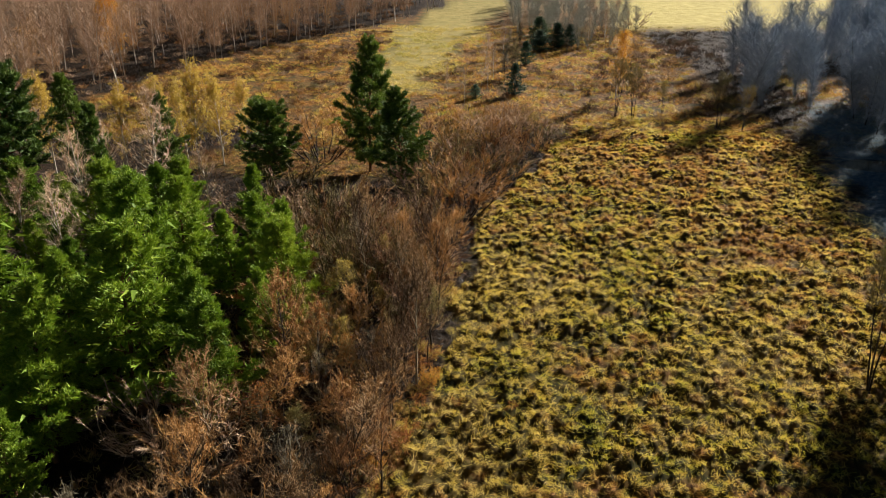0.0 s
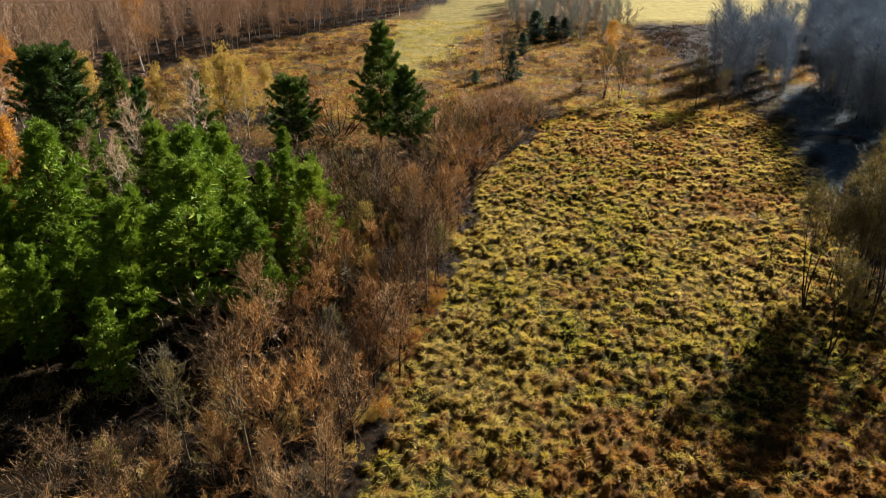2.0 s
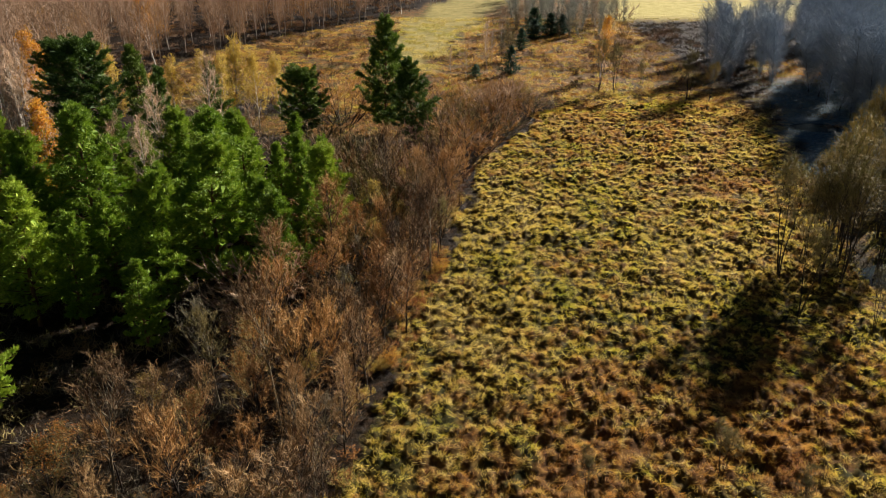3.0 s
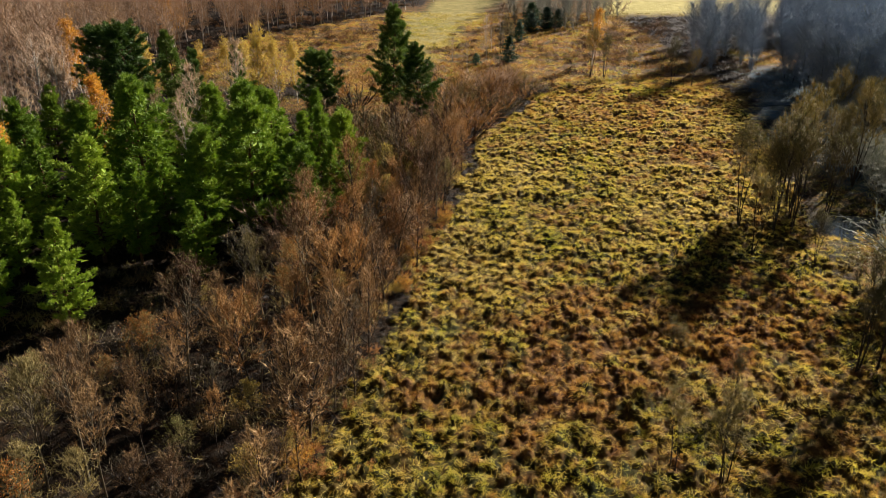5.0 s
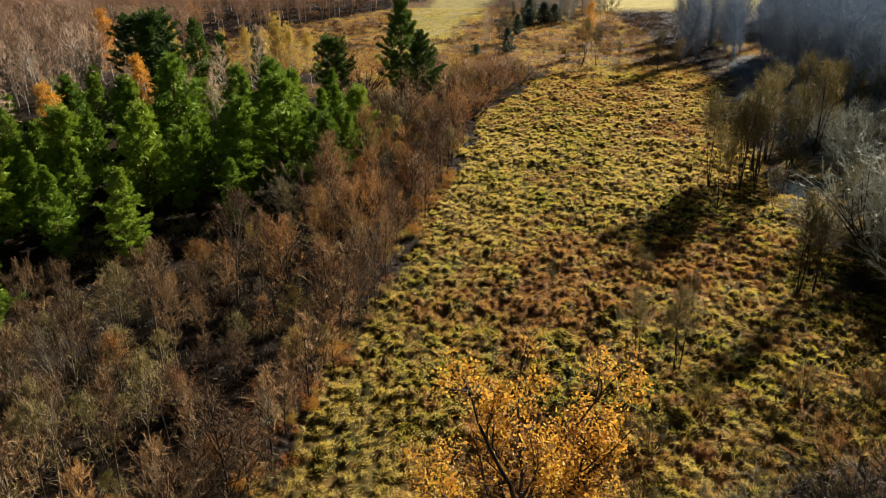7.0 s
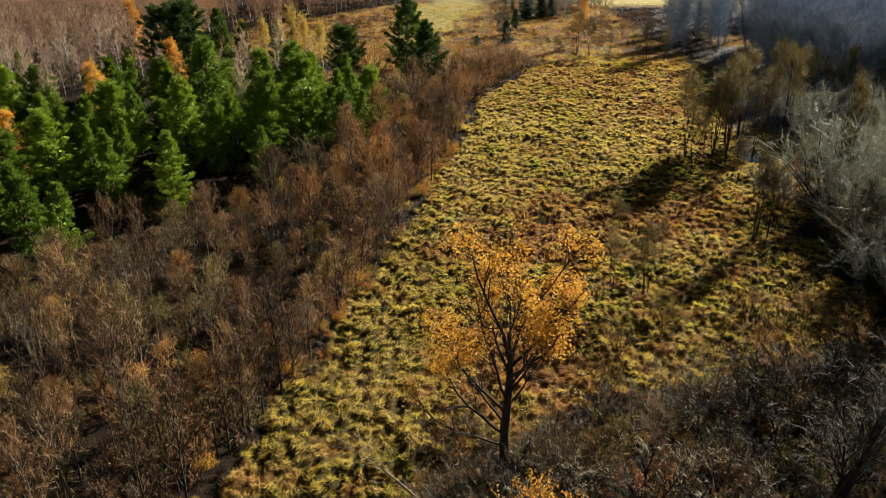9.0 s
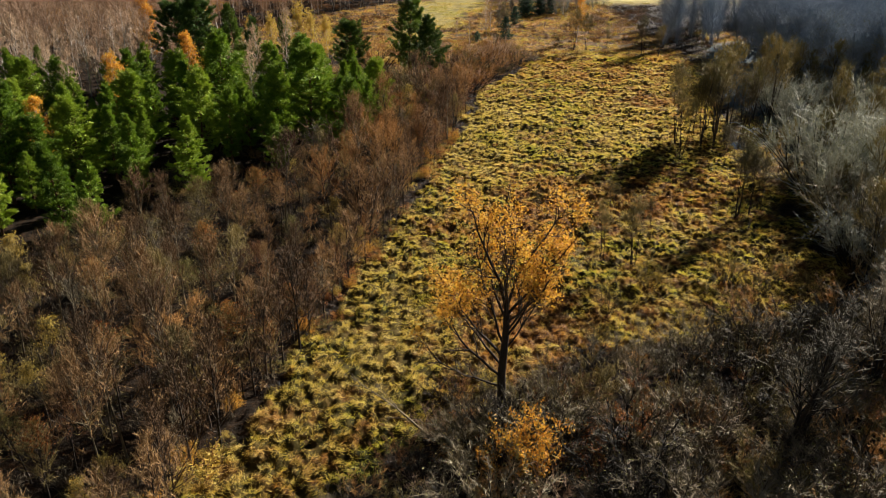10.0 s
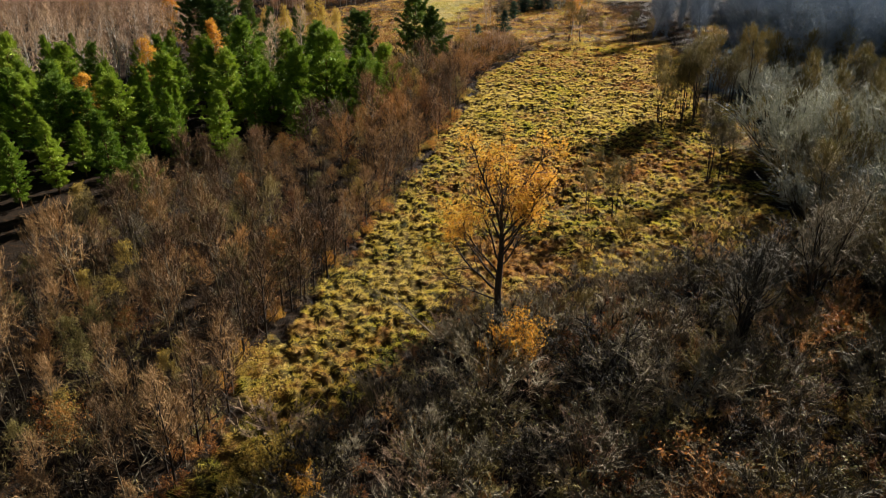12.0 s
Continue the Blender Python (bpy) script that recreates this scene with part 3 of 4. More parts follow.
def in_poly(poly):
    def test(x, y):
        r = False
        for (x0, y0), (x1, y1) in zip(poly, poly[1:] + poly[:1]):
            if (y0 > y) != (y1 > y) and x < (x1 - x0) * (y - y0) / (y1 - y0) + x0:
                r = not r
        return r
    return test


def edge_left(y):
    return float(np.interp(y, EDGE_Y, EDGE_X))


# ---- plant variants ----
RNG = np.random.default_rng(7)
alders = Kind([bare_tree("alder_tree", RNG, 9.0, n_br=24, n_sub=6, n_twig=23, spread=0.24, crown_lo=0.45, twig=0.42, twig_w=0.028, twigs=t, bark=b) for t, b in ((brown_twigs, grey_bark), (brown_twigs, dark_bark), (brown_twigs, grey_bark), (red_twigs, dark_bark), (red_twigs, dark_bark), (olive_twigs, grey_bark))])
leafy_alders = Kind([bare_tree("alder_tree", RNG, 9.0, n_br=26, n_sub=6, n_twig=22, spread=0.22, crown_lo=0.38, twig=0.42, twig_w=0.026, twigs=olive_twigs, leaf=lf, leaf_n=1100, leaf_size=0.075, leaf_lo=0.6) for lf in (gold_leaves, olive_leaves, rust_leaves)])
pale_trees = Kind([bare_tree("aspen_tree", RNG, 10.0, n_br=20, n_sub=5, n_twig=12, spread=0.23, twig_w=0.034, bark=grey_bark, twigs=grey_twigs, crown_lo=0.35, thick=0.014) for _ in range(2)])
willows = Kind([bare_tree("willow_tree", RNG, 9.0, stems=4, n_br=30, n_sub=6, n_twig=15, spread=0.30, twig_w=0.034, twigs=grey_twigs, crown_lo=0.3, thick=0.026, splay=0.32, angle=40) for _ in range(2)])
birches = Kind([bare_tree("birch_tree", RNG, 12.0, n_br=24, n_sub=5, n_twig=13, spread=0.16, twig_w=0.04, bark=birch_bark, twigs=birch_twigs, crown_lo=0.28, thick=0.011, twig=0.75, up=0.08) for _ in range(3)])
gold_birches = Kind([bare_tree("birch_tree", RNG, 11.0, n_br=26, n_sub=4, n_twig=8, spread=0.15, twig_w=0.036, bark=birch_bark, twigs=birch_twigs, leaf=lf, leaf_n=4200, leaf_size=0.10, leaf_lo=0.2, crown_lo=0.2, thick=0.010) for lf in (orange_leaves, orange_leaves, gold_leaves)])
clump_alders = Kind([bare_tree("alder_clump", RNG, 11.0, stems=s, n_br=26, n_sub=6, n_twig=17, spread=0.19, crown_lo=0.52, twig_w=0.038, twigs=olive_twigs, leaf=olive_leaves, leaf_n=600, leaf_size=0.07, leaf_lo=0.75, splay=0.07, thick=0.010) for s in (3, 4, 2)])
bank_alders = Kind([bare_tree("alder_clump", RNG, 15.0, stems=s, n_br=26, n_sub=5, n_twig=17, spread=0.21, crown_lo=0.15, twig=0.8, twig_w=0.07, twigs=t, splay=0.10, thick=0.008, up=0.12, leaf=olive_leaves, leaf_n=250, leaf_size=0.14) for s, t in ((2, grey_twigs), (3, olive_twigs))])
pines = Kind([pine("pine_tree", RNG, 11.0, reach=r, dome=d, lo=0.10, per=p) for r, d, p in ((0.28, 0.6, 6), (0.25, 0.68, 6), (0.31, 0.52, 6), (0.27, 0.6, 6), (0.24, 0.72, 6))])
big_pines = Kind([pine("pine_tree", RNG, 16.0, reach=r, lo=lo, dome=d, per=6, step=st, puff=0.55, shoots=44, gaps=0.18, low=0.3, mat=shade_needles) for r, lo, d, st in ((0.34, 0.25, 0.36, 0.75), (0.21, 0.18, 0.55, 0.85), (0.33, 0.08, 0.60, 0.72))])
spruces = Kind([conifer("spruce_tree", RNG, 8.0, lo=0.04, radius=0.30, droop=15, peak=0.15, rough=0.25, power=0.75, mat=dark_needles, bark=dark_bark, step=0.45, per=6, tufts=5, blades=7, blade_w=0.18) for _ in range(2)])
round_willows = Kind([shrub("round_willow", RNG, 8.0, width=0.45, n_stem=26, n_sub=9, n_twig=18, twig=0.6, twig_w=0.05, twigs=t, leaf=olive_leaves, leaf_n=500, leaf_size=0.08) for t in (haze_grey_twigs, grey_twigs, haze_grey_twigs, olive_twigs)])
thicket_bushes = Kind([shrub("thicket_bush", RNG, 4.0, width=0.55, n_stem=18, n_sub=8, n_twig=22, twig=0.4, twig_w=0.034, twigs=t, leaf=olive_leaves, leaf_n=200, leaf_size=0.05) for t in (shaded_twigs, olive_twigs, shaded_twigs, grey_twigs)])
olive_shrubs = Kind([shrub("willow_shrub", RNG, 5.0, twigs=olive_twigs) for _ in range(2)])
red_shrubs = Kind([shrub("russet_shrub", RNG, 5.5, width=0.6, n_twig=26, twigs=t) for t in (red_twigs, birch_twigs)])
gold_shrubs = Kind([shrub("golden_shrub", RNG, 4.5, width=0.42, n_twig=9, twigs=olive_twigs, leaf=lf, leaf_n=2400, leaf_size=0.085) for lf in (orange_leaves, gold_leaves)])
rust_bushes = Kind([shrub("rust_bush", RNG, 2.0, width=0.7, n_stem=10, n_sub=4, n_twig=8, twigs=red_twigs, leaf=lf, leaf_n=520, leaf_size=0.075) for lf in (rust_leaves, rust_leaves, gold_leaves, olive_leaves)])

# ---- pine stand ----
L_PINE = "young green Scots pine with a bushy sunlit crown in the stand"
for x, y, h, w in [(-49.6, 54.8, 12.3, 1), (-44, 46.7, 10.1, 1), (-34.4, 36.7, 13.0, 1.15), (-32, 24.2, 10, 1), (-38.2, 24, 10.5, 0.95), (-41.3, 11.5, 10.1, 0.9), (-37.8, 10.5, 10.7, 0.95),
                   (-34.5, 50, 13.9, 1), (-21.8, 58.3, 14.5, 1), (-17.7, 57.2, 11.5, 1), (-24.7, 38.4, 12.6, 1), (-26.5, 47, 13.5, 1), (-21, 43.5, 13, 1), (-17.5, 45.5, 12, 1),
                   (-29, 62, 12.5, 1), (-38.3, 66, 11, 1), (-62, 35.7, 11, 1), (-51.9, 21.4, 11, 1), (-55.9, 44.8, 11, 1), (-43.4, 30, 11, 1), (-58, 26, 11, 1), (-13.8, 49, 10.5, 0.9), (-23.2, 52.5, 13, 1),
                   (-27.7, 68.4, 12, 1), (-18, 67.5, 12, 1), (-14, 60, 9.5, 0.9), (-29.5, 42, 12, 1), (-15.5, 41.5, 9.5, 0.9), (-24, 33, 9.5, 0.9)]:
    pines.put(RNG, x, y, h * 0.94, L_PINE, "pine", "pines of the stand", w * 1.08)
for x, y, h, w, v in [(-46.3, 77.7, 15.5, 1.15, 0), (-41.5, 84, 15, 1, 1), (-35.7, 74.4, 14.9, 0.9, 1), (-54, 88, 14, 1.1, 0), (-9.9, 94.6, 16.4, 1.0, 2), (-5.4, 89.5, 11.5, 1.3, 2), (-33, 88, 13, 0.9, 1), (-20.4, 83.6, 11.4, 1.1, 0)]:
    big_pines.put(RNG, x, y, h, "tall dark green pine with layered irregular limbs", "pine", "tall pines", w, v)
_taken = np.array([o.location.xy for o in scene.collection.objects if o.name.startswith("pine_tree") and not o.parent])
for x, y in scatter(np.random.default_rng(3), in_poly([(-100, -40), (-66, -30), (-56, -14), (-50, 2), (-47, 20), (-38, 30), (-24, 40), (-14, 46), (-12, 56), (-18, 66), (-28, 74), (-60, 70), (-100, 80)]), (-100, -12, -42, 82), 4.5, 4500):
    if np.min(np.sum((_taken - (x, y)) ** 2, 1)) > 11:
        pines.put(RNG, x, y, RNG.uniform(7.5, 10.5), L_PINE, "pine", "pines of the stand", RNG.uniform(0.9, 1.1))

# birches among the pines
for n, (x, y, h) in enumerate([(-41.2, 55.8, 13.2), (-49, 47.6, 11.8), (-50.6, 26.3, 9.0), (-66, 153, 15), (-48.9, 91, 12.5), (-32.1, 94.4, 11.5), (-29.5, 97, 10), (-62, 96, 13), (-34.5, 98, 9), (-27, 101, 8.5), (-42, 96, 9), (-38, 100, 9)]):
    gold_birches.put(RNG, x, y, h, "slender birch still holding orange autumn leaves", "birch", "orange birches", variant=2 if y > 90 and x > -50 else n % 2)
for x, y, h in [(-33.1, 66, 13), (-36.8, 60.5, 11), (-33, 60, 11), (-31, 77, 13), (-46, 66, 11), (-56, 62, 13), (-52, 70, 13), (-60, 55, 12), (-66, 62, 12), (-70, 52, 12), (-44, 60, 11), (-74, 72, 13), (-66, 75, 13), (-80, 60, 12), (-38, 81, 12), (-62, 82, 14), (-72, 88, 14), (-25, 75, 10)]:
    birches.put(RNG, x, y, h, "bare white-stemmed birch among the pines", "birch", "bare birches")

for x, y in scatter(np.random.default_rng(8), in_poly([(-95, 78), (-58, 72), (-48, 80), (-52, 96), (-60, 108), (-95, 108)]), (-96, -46, 70, 110), 4.4, 500):
    birches.put(RNG, x, y, RNG.uniform(8, 12.5), "bare white-stemmed birch behind the pines", "birch", "bare birches")

# ---- alder strip along the meadow ----
STRIP = [(-37, -48), (-38, -20), (-38, -4), (-34, 2), (-30, 7), (-25, 11), (-21, 20), (-18, 30), (-12, 38), (-10, 54), (-6, 64), (1.5, 66), (-0.8, 50), (-4, 38), (-6.6, 25), (-9.3, 8), (-13.2, -8), (-17.2, -24), (-18.5, -48)]
for n, (x, y) in enumerate(scatter(np.random.default_rng(5), in_poly(STRIP), (-40, 3, -48, 68), 2.2, 8000)[:300]):
    d = x - edge_left(y)
    h = RNG.uniform(6.2, 10.0) * (0.85 if d > -4 else 1.0)
    k = RNG.uniform()
    if k < 0.24:
        leafy_alders.put(RNG, x, y, h * 0.9, "slim alder with a few last yellow and rust leaves", "alder", "trees of the alder strip")
    elif k < 0.34:
        pale_trees.put(RNG, x, y, h * 1.05, "bare pale-barked young aspen with pale grey twigs", "aspen", "trees of the alder strip")
    else:
        alders.put(RNG, x, y, h, "bare young alder with a dense brown twig crown", "alder", "trees of the alder strip", RNG.uniform(0.8, 1.2), int(RNG.choice((3, 4, 0, 1) if y > 12 and d > -9 else (0, 1, 2, 5, 0, 1, 2, 3, 3))))

# the strip's front row, red-brown and twigged to the ground
edge_alders = Kind([bare_tree("alder_tree", RNG, 7.0, n_br=24, n_sub=5, n_twig=16, spread=0.22, crown_lo=0.15, twig=0.42, twig_w=0.027, twigs=t) for t in (brown_twigs, red_twigs, brown_twigs)])
for k in range(52):
    y = -38 + k * 2.0 + RNG.uniform(-0.6, 0.6)
    edge_alders.put(RNG, edge_left(y) - 0.9 + RNG.normal(0, 0.6), y, RNG.uniform(5.0, 8.2), "bare red-brown alder twigged to the ground at the meadow's edge", "alder", "front row of the alder strip", RNG.uniform(0.9, 1.2), 2 if y < -12 and RNG.uniform() < 0.6 else None)

# domed tan shrubs at the strip's head, under the pines
for x, y in scatter(np.random.default_rng(6), in_poly([(-19, 34), (-12, 40), (-6, 48), (-2, 60), (-4, 72), (-16, 78), (-22, 72), (-12, 62), (-12, 50)]), (-24, 0, 32, 80), 3.1, 700):
    (red_shrubs if RNG.uniform() < 0.6 else olive_shrubs).put(RNG, x, y, RNG.uniform(4.5, 6.8), "domed tan willow shrub with dense fine twigs", "shrub", "domed shrubs of the strip", RNG.uniform(1.1, 1.35))

# ---- meadow edge trees on the far side ----
for x, y, h, v in [(31.2, 46.7, 11.0, 0), (29.3, 38.4, 9.0, 2), (34.1, 44.9, 12.0, 1), (35.4, 44.6, 10.8, 0), (36.8, 47.5, 10.0, 1), (34, 49, 10.5, 2), (38, 51, 11.5, 1), (40, 47, 10.5, 0), (38, 55, 11, 2), (42, 57, 11.5, 1), (34.7, 36.1, 5.5, 0), (30.2, 18.4, 8.6, 1), (31.2, 18.0, 7.8, 0), (33.5, 21, 8.0, 2), (13.2, 7.3, 7.2, 2), (16.0, 5.8, 6.6, 1),
                   (26.8, 121.2, 9, 0), (30, 121.5, 7.5, 1), (35.4, 124.5, 6, 2), (41.6, 115, 7.8, 1), (44.6, 113.4, 6.6, 0), (49.2, 59.5, 11.6, 1), (16.3, 18.6, 5.2, 2), (19.8, 15.0, 4.6, 2), (7.9, 17.4, 4.2, 2)]:
    clump_alders.put(RNG, x, y, h, "thin many-stemmed alder with sparse yellow-grey leaves on the meadow edge", "alder", "alders of the meadow edge", variant=v)

# wet thicket behind them
THICKET = [(35, 5), (40, 18), (41, 30), (41, 40), (40, 54), (48, 64), (54, 80), (64, 92), (95, 92), (95, -10), (60, -30), (38, -14)]
for x, y in scatter(np.random.default_rng(9), in_poly(THICKET), (30, 95, -30, 100), 3.4, 3000):
    if any(((x - a) / (c + 2)) ** 2 + ((y - b) / (d + 2)) ** 2 < 1 for a, b, c, d in PONDS):
        continue
    if RNG.uniform() < 0.45:
        clump_alders.put(RNG, x, y, RNG.uniform(7, 10), "grey many-stemmed alder in the wet thicket", "alder", "trees of the wet thicket")
    else:
        round_willows.put(RNG, x, y, RNG.uniform(5.0, 8.0), "rounded grey-olive willow bush in the wet thicket", "willow", "bushes of the wet thicket", 1.2)

# ---- tall trees on the far bank ----
BANK = []
for x, y in scatter(np.random.default_rng(11), in_poly([(48, 125), (66, 126), (70, 126), (102, 122), (150, 150), (130, 200), (95, 205), (80, 170), (60, 165)]), (46, 150, 76, 205), 4.4, 3500):
    if any(((x - a) / (c + 2)) ** 2 + ((y - b) / (d + 3)) ** 2 < 1 for a, b, c, d in PONDS) or (67 < x < 76 and 138 < y < 149):
        continue
    BANK.append((x, y, RNG.uniform(12, 16.5)))

for x, y in scatter(np.random.default_rng(12), in_poly([(60, 84), (64, 100), (62, 118), (70, 126), (100, 122), (110, 80), (84, 66)]), (58, 110, 66, 128), 3.4, 1200):
    BANK.append((x, y, RNG.uniform(14, 18.5)))

# ---- scrub between the pines and the meadow ----
for x, y, h in [(-17, 100.2, 7.1), (6.4, 105.7, 5.7), (2, 81, 6.5), (-3, 84, 5.5), (4, 92, 5), (-2, 98, 5.5), (1, 106, 5.5), (9, 112, 5), (-13, 108, 4.5), (-4.5, 72, 5.5), (-7, 67, 6)]:
    red_shrubs.put(RNG, x, y, h, "bare russet willow shrub with a fan of thin stems", "shrub", "russet scrub", 1.2)
for x, y in scatter(np.random.default_rng(13), in_poly([(-5, 66), (-1, 66), (3, 80), (9, 94), (16, 108), (12, 122), (4, 116), (-4, 92)]), (-14, 17, 60, 126), 2.6, 900):
    (red_shrubs if RNG.uniform() < 0.6 else olive_shrubs).put(RNG, x, y, RNG.uniform(2.0, 3.8), "low bare brown scrub bush", "shrub", "scrub of the fen edge", 1.15)
pale_trees.put(RNG, -4.5, 105.5, 11.2, "tall pale dead-looking aspen above the scrub", "aspen")
for x, y, h in [(12, 136.5, 5.5), (16.5, 163.6, 4.9), (21.1, 178.4, 7), (25.6, 183.4, 9.2), (22, 188, 9), (29, 186, 8), (5, 134, 3.6)]:
    spruces.put(RNG, x, y, h, "small dark green spruce beside the open corridor", "spruce", "spruces of the corridor", 1.45)
for x, y, h in [(11, 147, 7), (13, 152, 7.5), (12, 158, 8), (15, 170, 8), (17, 184, 9), (18, 196, 9), (15, 190, 8), (14, 180, 8), (27, 176, 8), (10, 166, 7)]:
    bank_alders.put(RNG, x, y, h, "bare grey tree in the hedge beside the open corridor", "alder", "hedge trees", 1.1)
for x, y, h in [(12.4, 172.8, 8.5), (9, 150, 7), (7.5, 141, 6), (8, 160, 7.5), (31, 192, 9), (36, 196, 10), (40, 200, 9), (33, 184, 8), (44, 205, 8), (38, 190, 8), (0, 138, 5), (3, 131, 5)]:
    birches.put(RNG, x, y, h, "bare birch in the far hedge line", "birch", "far hedge birches")
gold_birches.put(RNG, 29.5, 134, 9.2, "young birch with bright golden leaves", "birch", "orange birches")
for x, y, h in [(49.3, 213, 4.4), (-26.4, 162.7, 2.7), (-23.6, 178.8, 2.4), (-20, 180, 2.2), (45, 184, 2.6), (48, 161, 2.6), (40, 170, 2.6), (52, 176, 3), (43, 150, 2.5), (36, 140, 2.2), (46, 140, 2.4), (30, 150, 2)]:
    red_shrubs.put(RNG, x, y, h, "low dark bare bush in the rough grass", "shrub", "bushes in the rough grass", 1.7)

# ---- near thicket with the oak ----
def oak(x, y):
    """Thick stem that forks half way up into rising limbs, with long low limbs on the open side."""
    rng = np.random.default_rng(21)
    root = new("oak_tree")
    stem, haze, at = Geo(), Geo(), []
    bole = np.array([(0, 0, -0.3), (0.02, 0, 1.5), (-0.05, 0.05, 3.5), (0.05, 0.0, 5.5), (0.15, 0.05, 7.2), (0.1, 0, 8.4)])
    stem.tube(bole, 0.33, 0.19, 9)
    for z, az, el, length, r in ((2.6, 195, 30, 6.5, 0.10), (3.4, 170, 36, 7.0, 0.13), (4.2, 150, 44, 6.0, 0.12), (4.8, 205, 50, 6.5, 0.14), (5.8, 170, 54, 7.0, 0.13), (5.6, 10, 34, 5.0, 0.08), (6.4, 330, 46, 6.0, 0.12),
                                 (6.8, 40, 48, 6.0, 0.11), (7.6, 120, 58, 7.2, 0.13), (7.8, 240, 58, 7.2, 0.13), (8.1, 350, 52, 7.0, 0.14), (8.3, 80, 66, 7.6, 0.13), (8.4, 190, 68, 8.4, 0.16), (7.4, 290, 54, 6.6, 0.12), (8.4, 20, 70, 7.6, 0.13)):
        a, e = radians(az), radians(el)
        p = np.array([np.interp(z, bole[:, 2], bole[:, k]) for k in range(3)])
        limb = wander(rng, p, (math.cos(a) * math.cos(e), math.sin(a) * math.cos(e), math.sin(e)), length, 7, 0.12, 0.05)
        g = Geo()
        g.tube(limb, r * 0.75, 0.025, 6)
        for j in range(9):
            u = rng.uniform(0.25, 1.0)
            q, dv = along(limb, u)
            br = wander(rng, q, unit(unit(dv) + rng.normal(size=3) * 0.55 + (0, 0, 0.15)), rng.uniform(1.2, 2.6) * (1.15 - 0.4 * u), 4, 0.16, 0.05)
            g.tube(br, 0.045, 0.012, 4)
            for _ in range(7):
                q2, dv2 = along(br, rng.uniform(0.3, 1.0))
                d = unit(unit(dv2) + rng.normal(size=3) * 0.6)
                sub = wander(rng, q2, d, rng.uniform(0.4, 0.9), 2, 0.2, 0.05)
                haze.slivers(rng, sub[:-1], sub[1:], 0.03)
                tip = sub[1] + unit(d + rng.normal(size=(9, 3)) * 0.8) * rng.uniform(0.2, 0.6, 9)[:, None]
                haze.slivers(rng, np.repeat(sub[1:2], 9, 0), tip, 0.018)
                if u > 0.45 and q2[2] > 6.5 and rng.uniform() < 0.25 + 0.75 * (j % 3 == 0):
                    at.append(tip)
        part("limb", g, dark_bark, root, smooth=True)
    part("trunk", stem, dark_bark, root, smooth=True)
    part("crown", haze, brown_twigs, root)
    at = np.concatenate(at)
    lv = Geo()
    lv.leaves(rng, at[rng.integers(0, len(at), 11000)] + rng.normal(size=(11000, 3)) * 0.24, 0.085)
    part("leaves", lv, orange_leaves, root, "thin orange autumn leaves")
    root.matrix_basis = pose(x, y, ground_z(x, y))
    tagged(root, "large oak with a dark trunk and thin orange autumn leaves", "oak")


oak(1.8, -18.3)
gold_shrubs.put(RNG, 2.8, -24.2, 4.6, "golden-leaved bush at the foot of the oak", "bush", "golden bushes")
for x, y, h in [(29.4, -14, 9.5), (33, -8, 8.5), (20.6, -20.3, 9.0), (37, -16, 8)]:
    willows.put(RNG, x, y, h, "spreading grey crack willow with crooked limbs", "willow", "old willows", 1.1)
for x, y, h in [(11.3, -17.8, 7.4), (10.4, -14.3, 7.2), (12.5, -12.5, 6.0), (9, -13, 6), (-3.8, -37.1, 7.4), (-0.4, -37.5, 6.8), (-8, -38, 5.5)]:
    pale_trees.put(RNG, x, y, h, "thin bare sapling with grey twigs in the thicket", "sapling", "saplings of the thicket", 0.9)
NEAR = [(2, -26), (4.5, -17), (8, -11), (13, -6), (21, -2), (31, 3), (40, 6), (44, -20), (40, -46), (-14, -48), (-13, -34), (-4, -30)]
for x, y in scatter(np.random.default_rng(15), in_poly(NEAR), (-15, 44, -48, 14), 1.75, 6000):
    if (x - 1.8) ** 2 + (y + 18.3) ** 2 < 9 or y > -12.5 + 0.42 * (x - 8) + 2 * math.sin(x * 0.9):
        continue
    k = RNG.uniform()
    if k < 0.52:
        thicket_bushes.put(RNG, x, y, RNG.uniform(2.0, 4.6) * (0.6 if y > -14 + 0.35 * (x - 8) else 1.0), "tangled grey-brown bush in the near thicket", "bush", "bushes of the near thicket", 1.2)
    elif k < 0.62:
        red_shrubs.put(RNG, x, y, RNG.uniform(1.6, 3.2), "bare russet bush in the near thicket", "shrub", "russet bushes of the near thicket", 1.2)
    else:
        rust_bushes.put(RNG, x, y, RNG.uniform(0.9, 1.8), "low leafy undergrowth bush in rust, gold and olive", "bush", "undergrowth bushes", 1.25)

for x, y, h, w in [(8.4, -20.9, 2.6, 1.2), (12.8, -36.4, 3.2, 1.3), (29, -21.4, 3.0, 1.5), (7.8, -37.4, 2.4, 1.3), (-0.5, -19.6, 1.6, 1.1), (10.5, -19.5, 2.2, 1.2), (6.5, -23.5, 2.0, 1.2), (-28, -32, 2.6, 1.2)]:
    rust_bushes.put(RNG, x, y, h * 1.5, "rust-red leafy bush in the thicket near the oak", "bush", "rust bushes by the oak", w, 0)
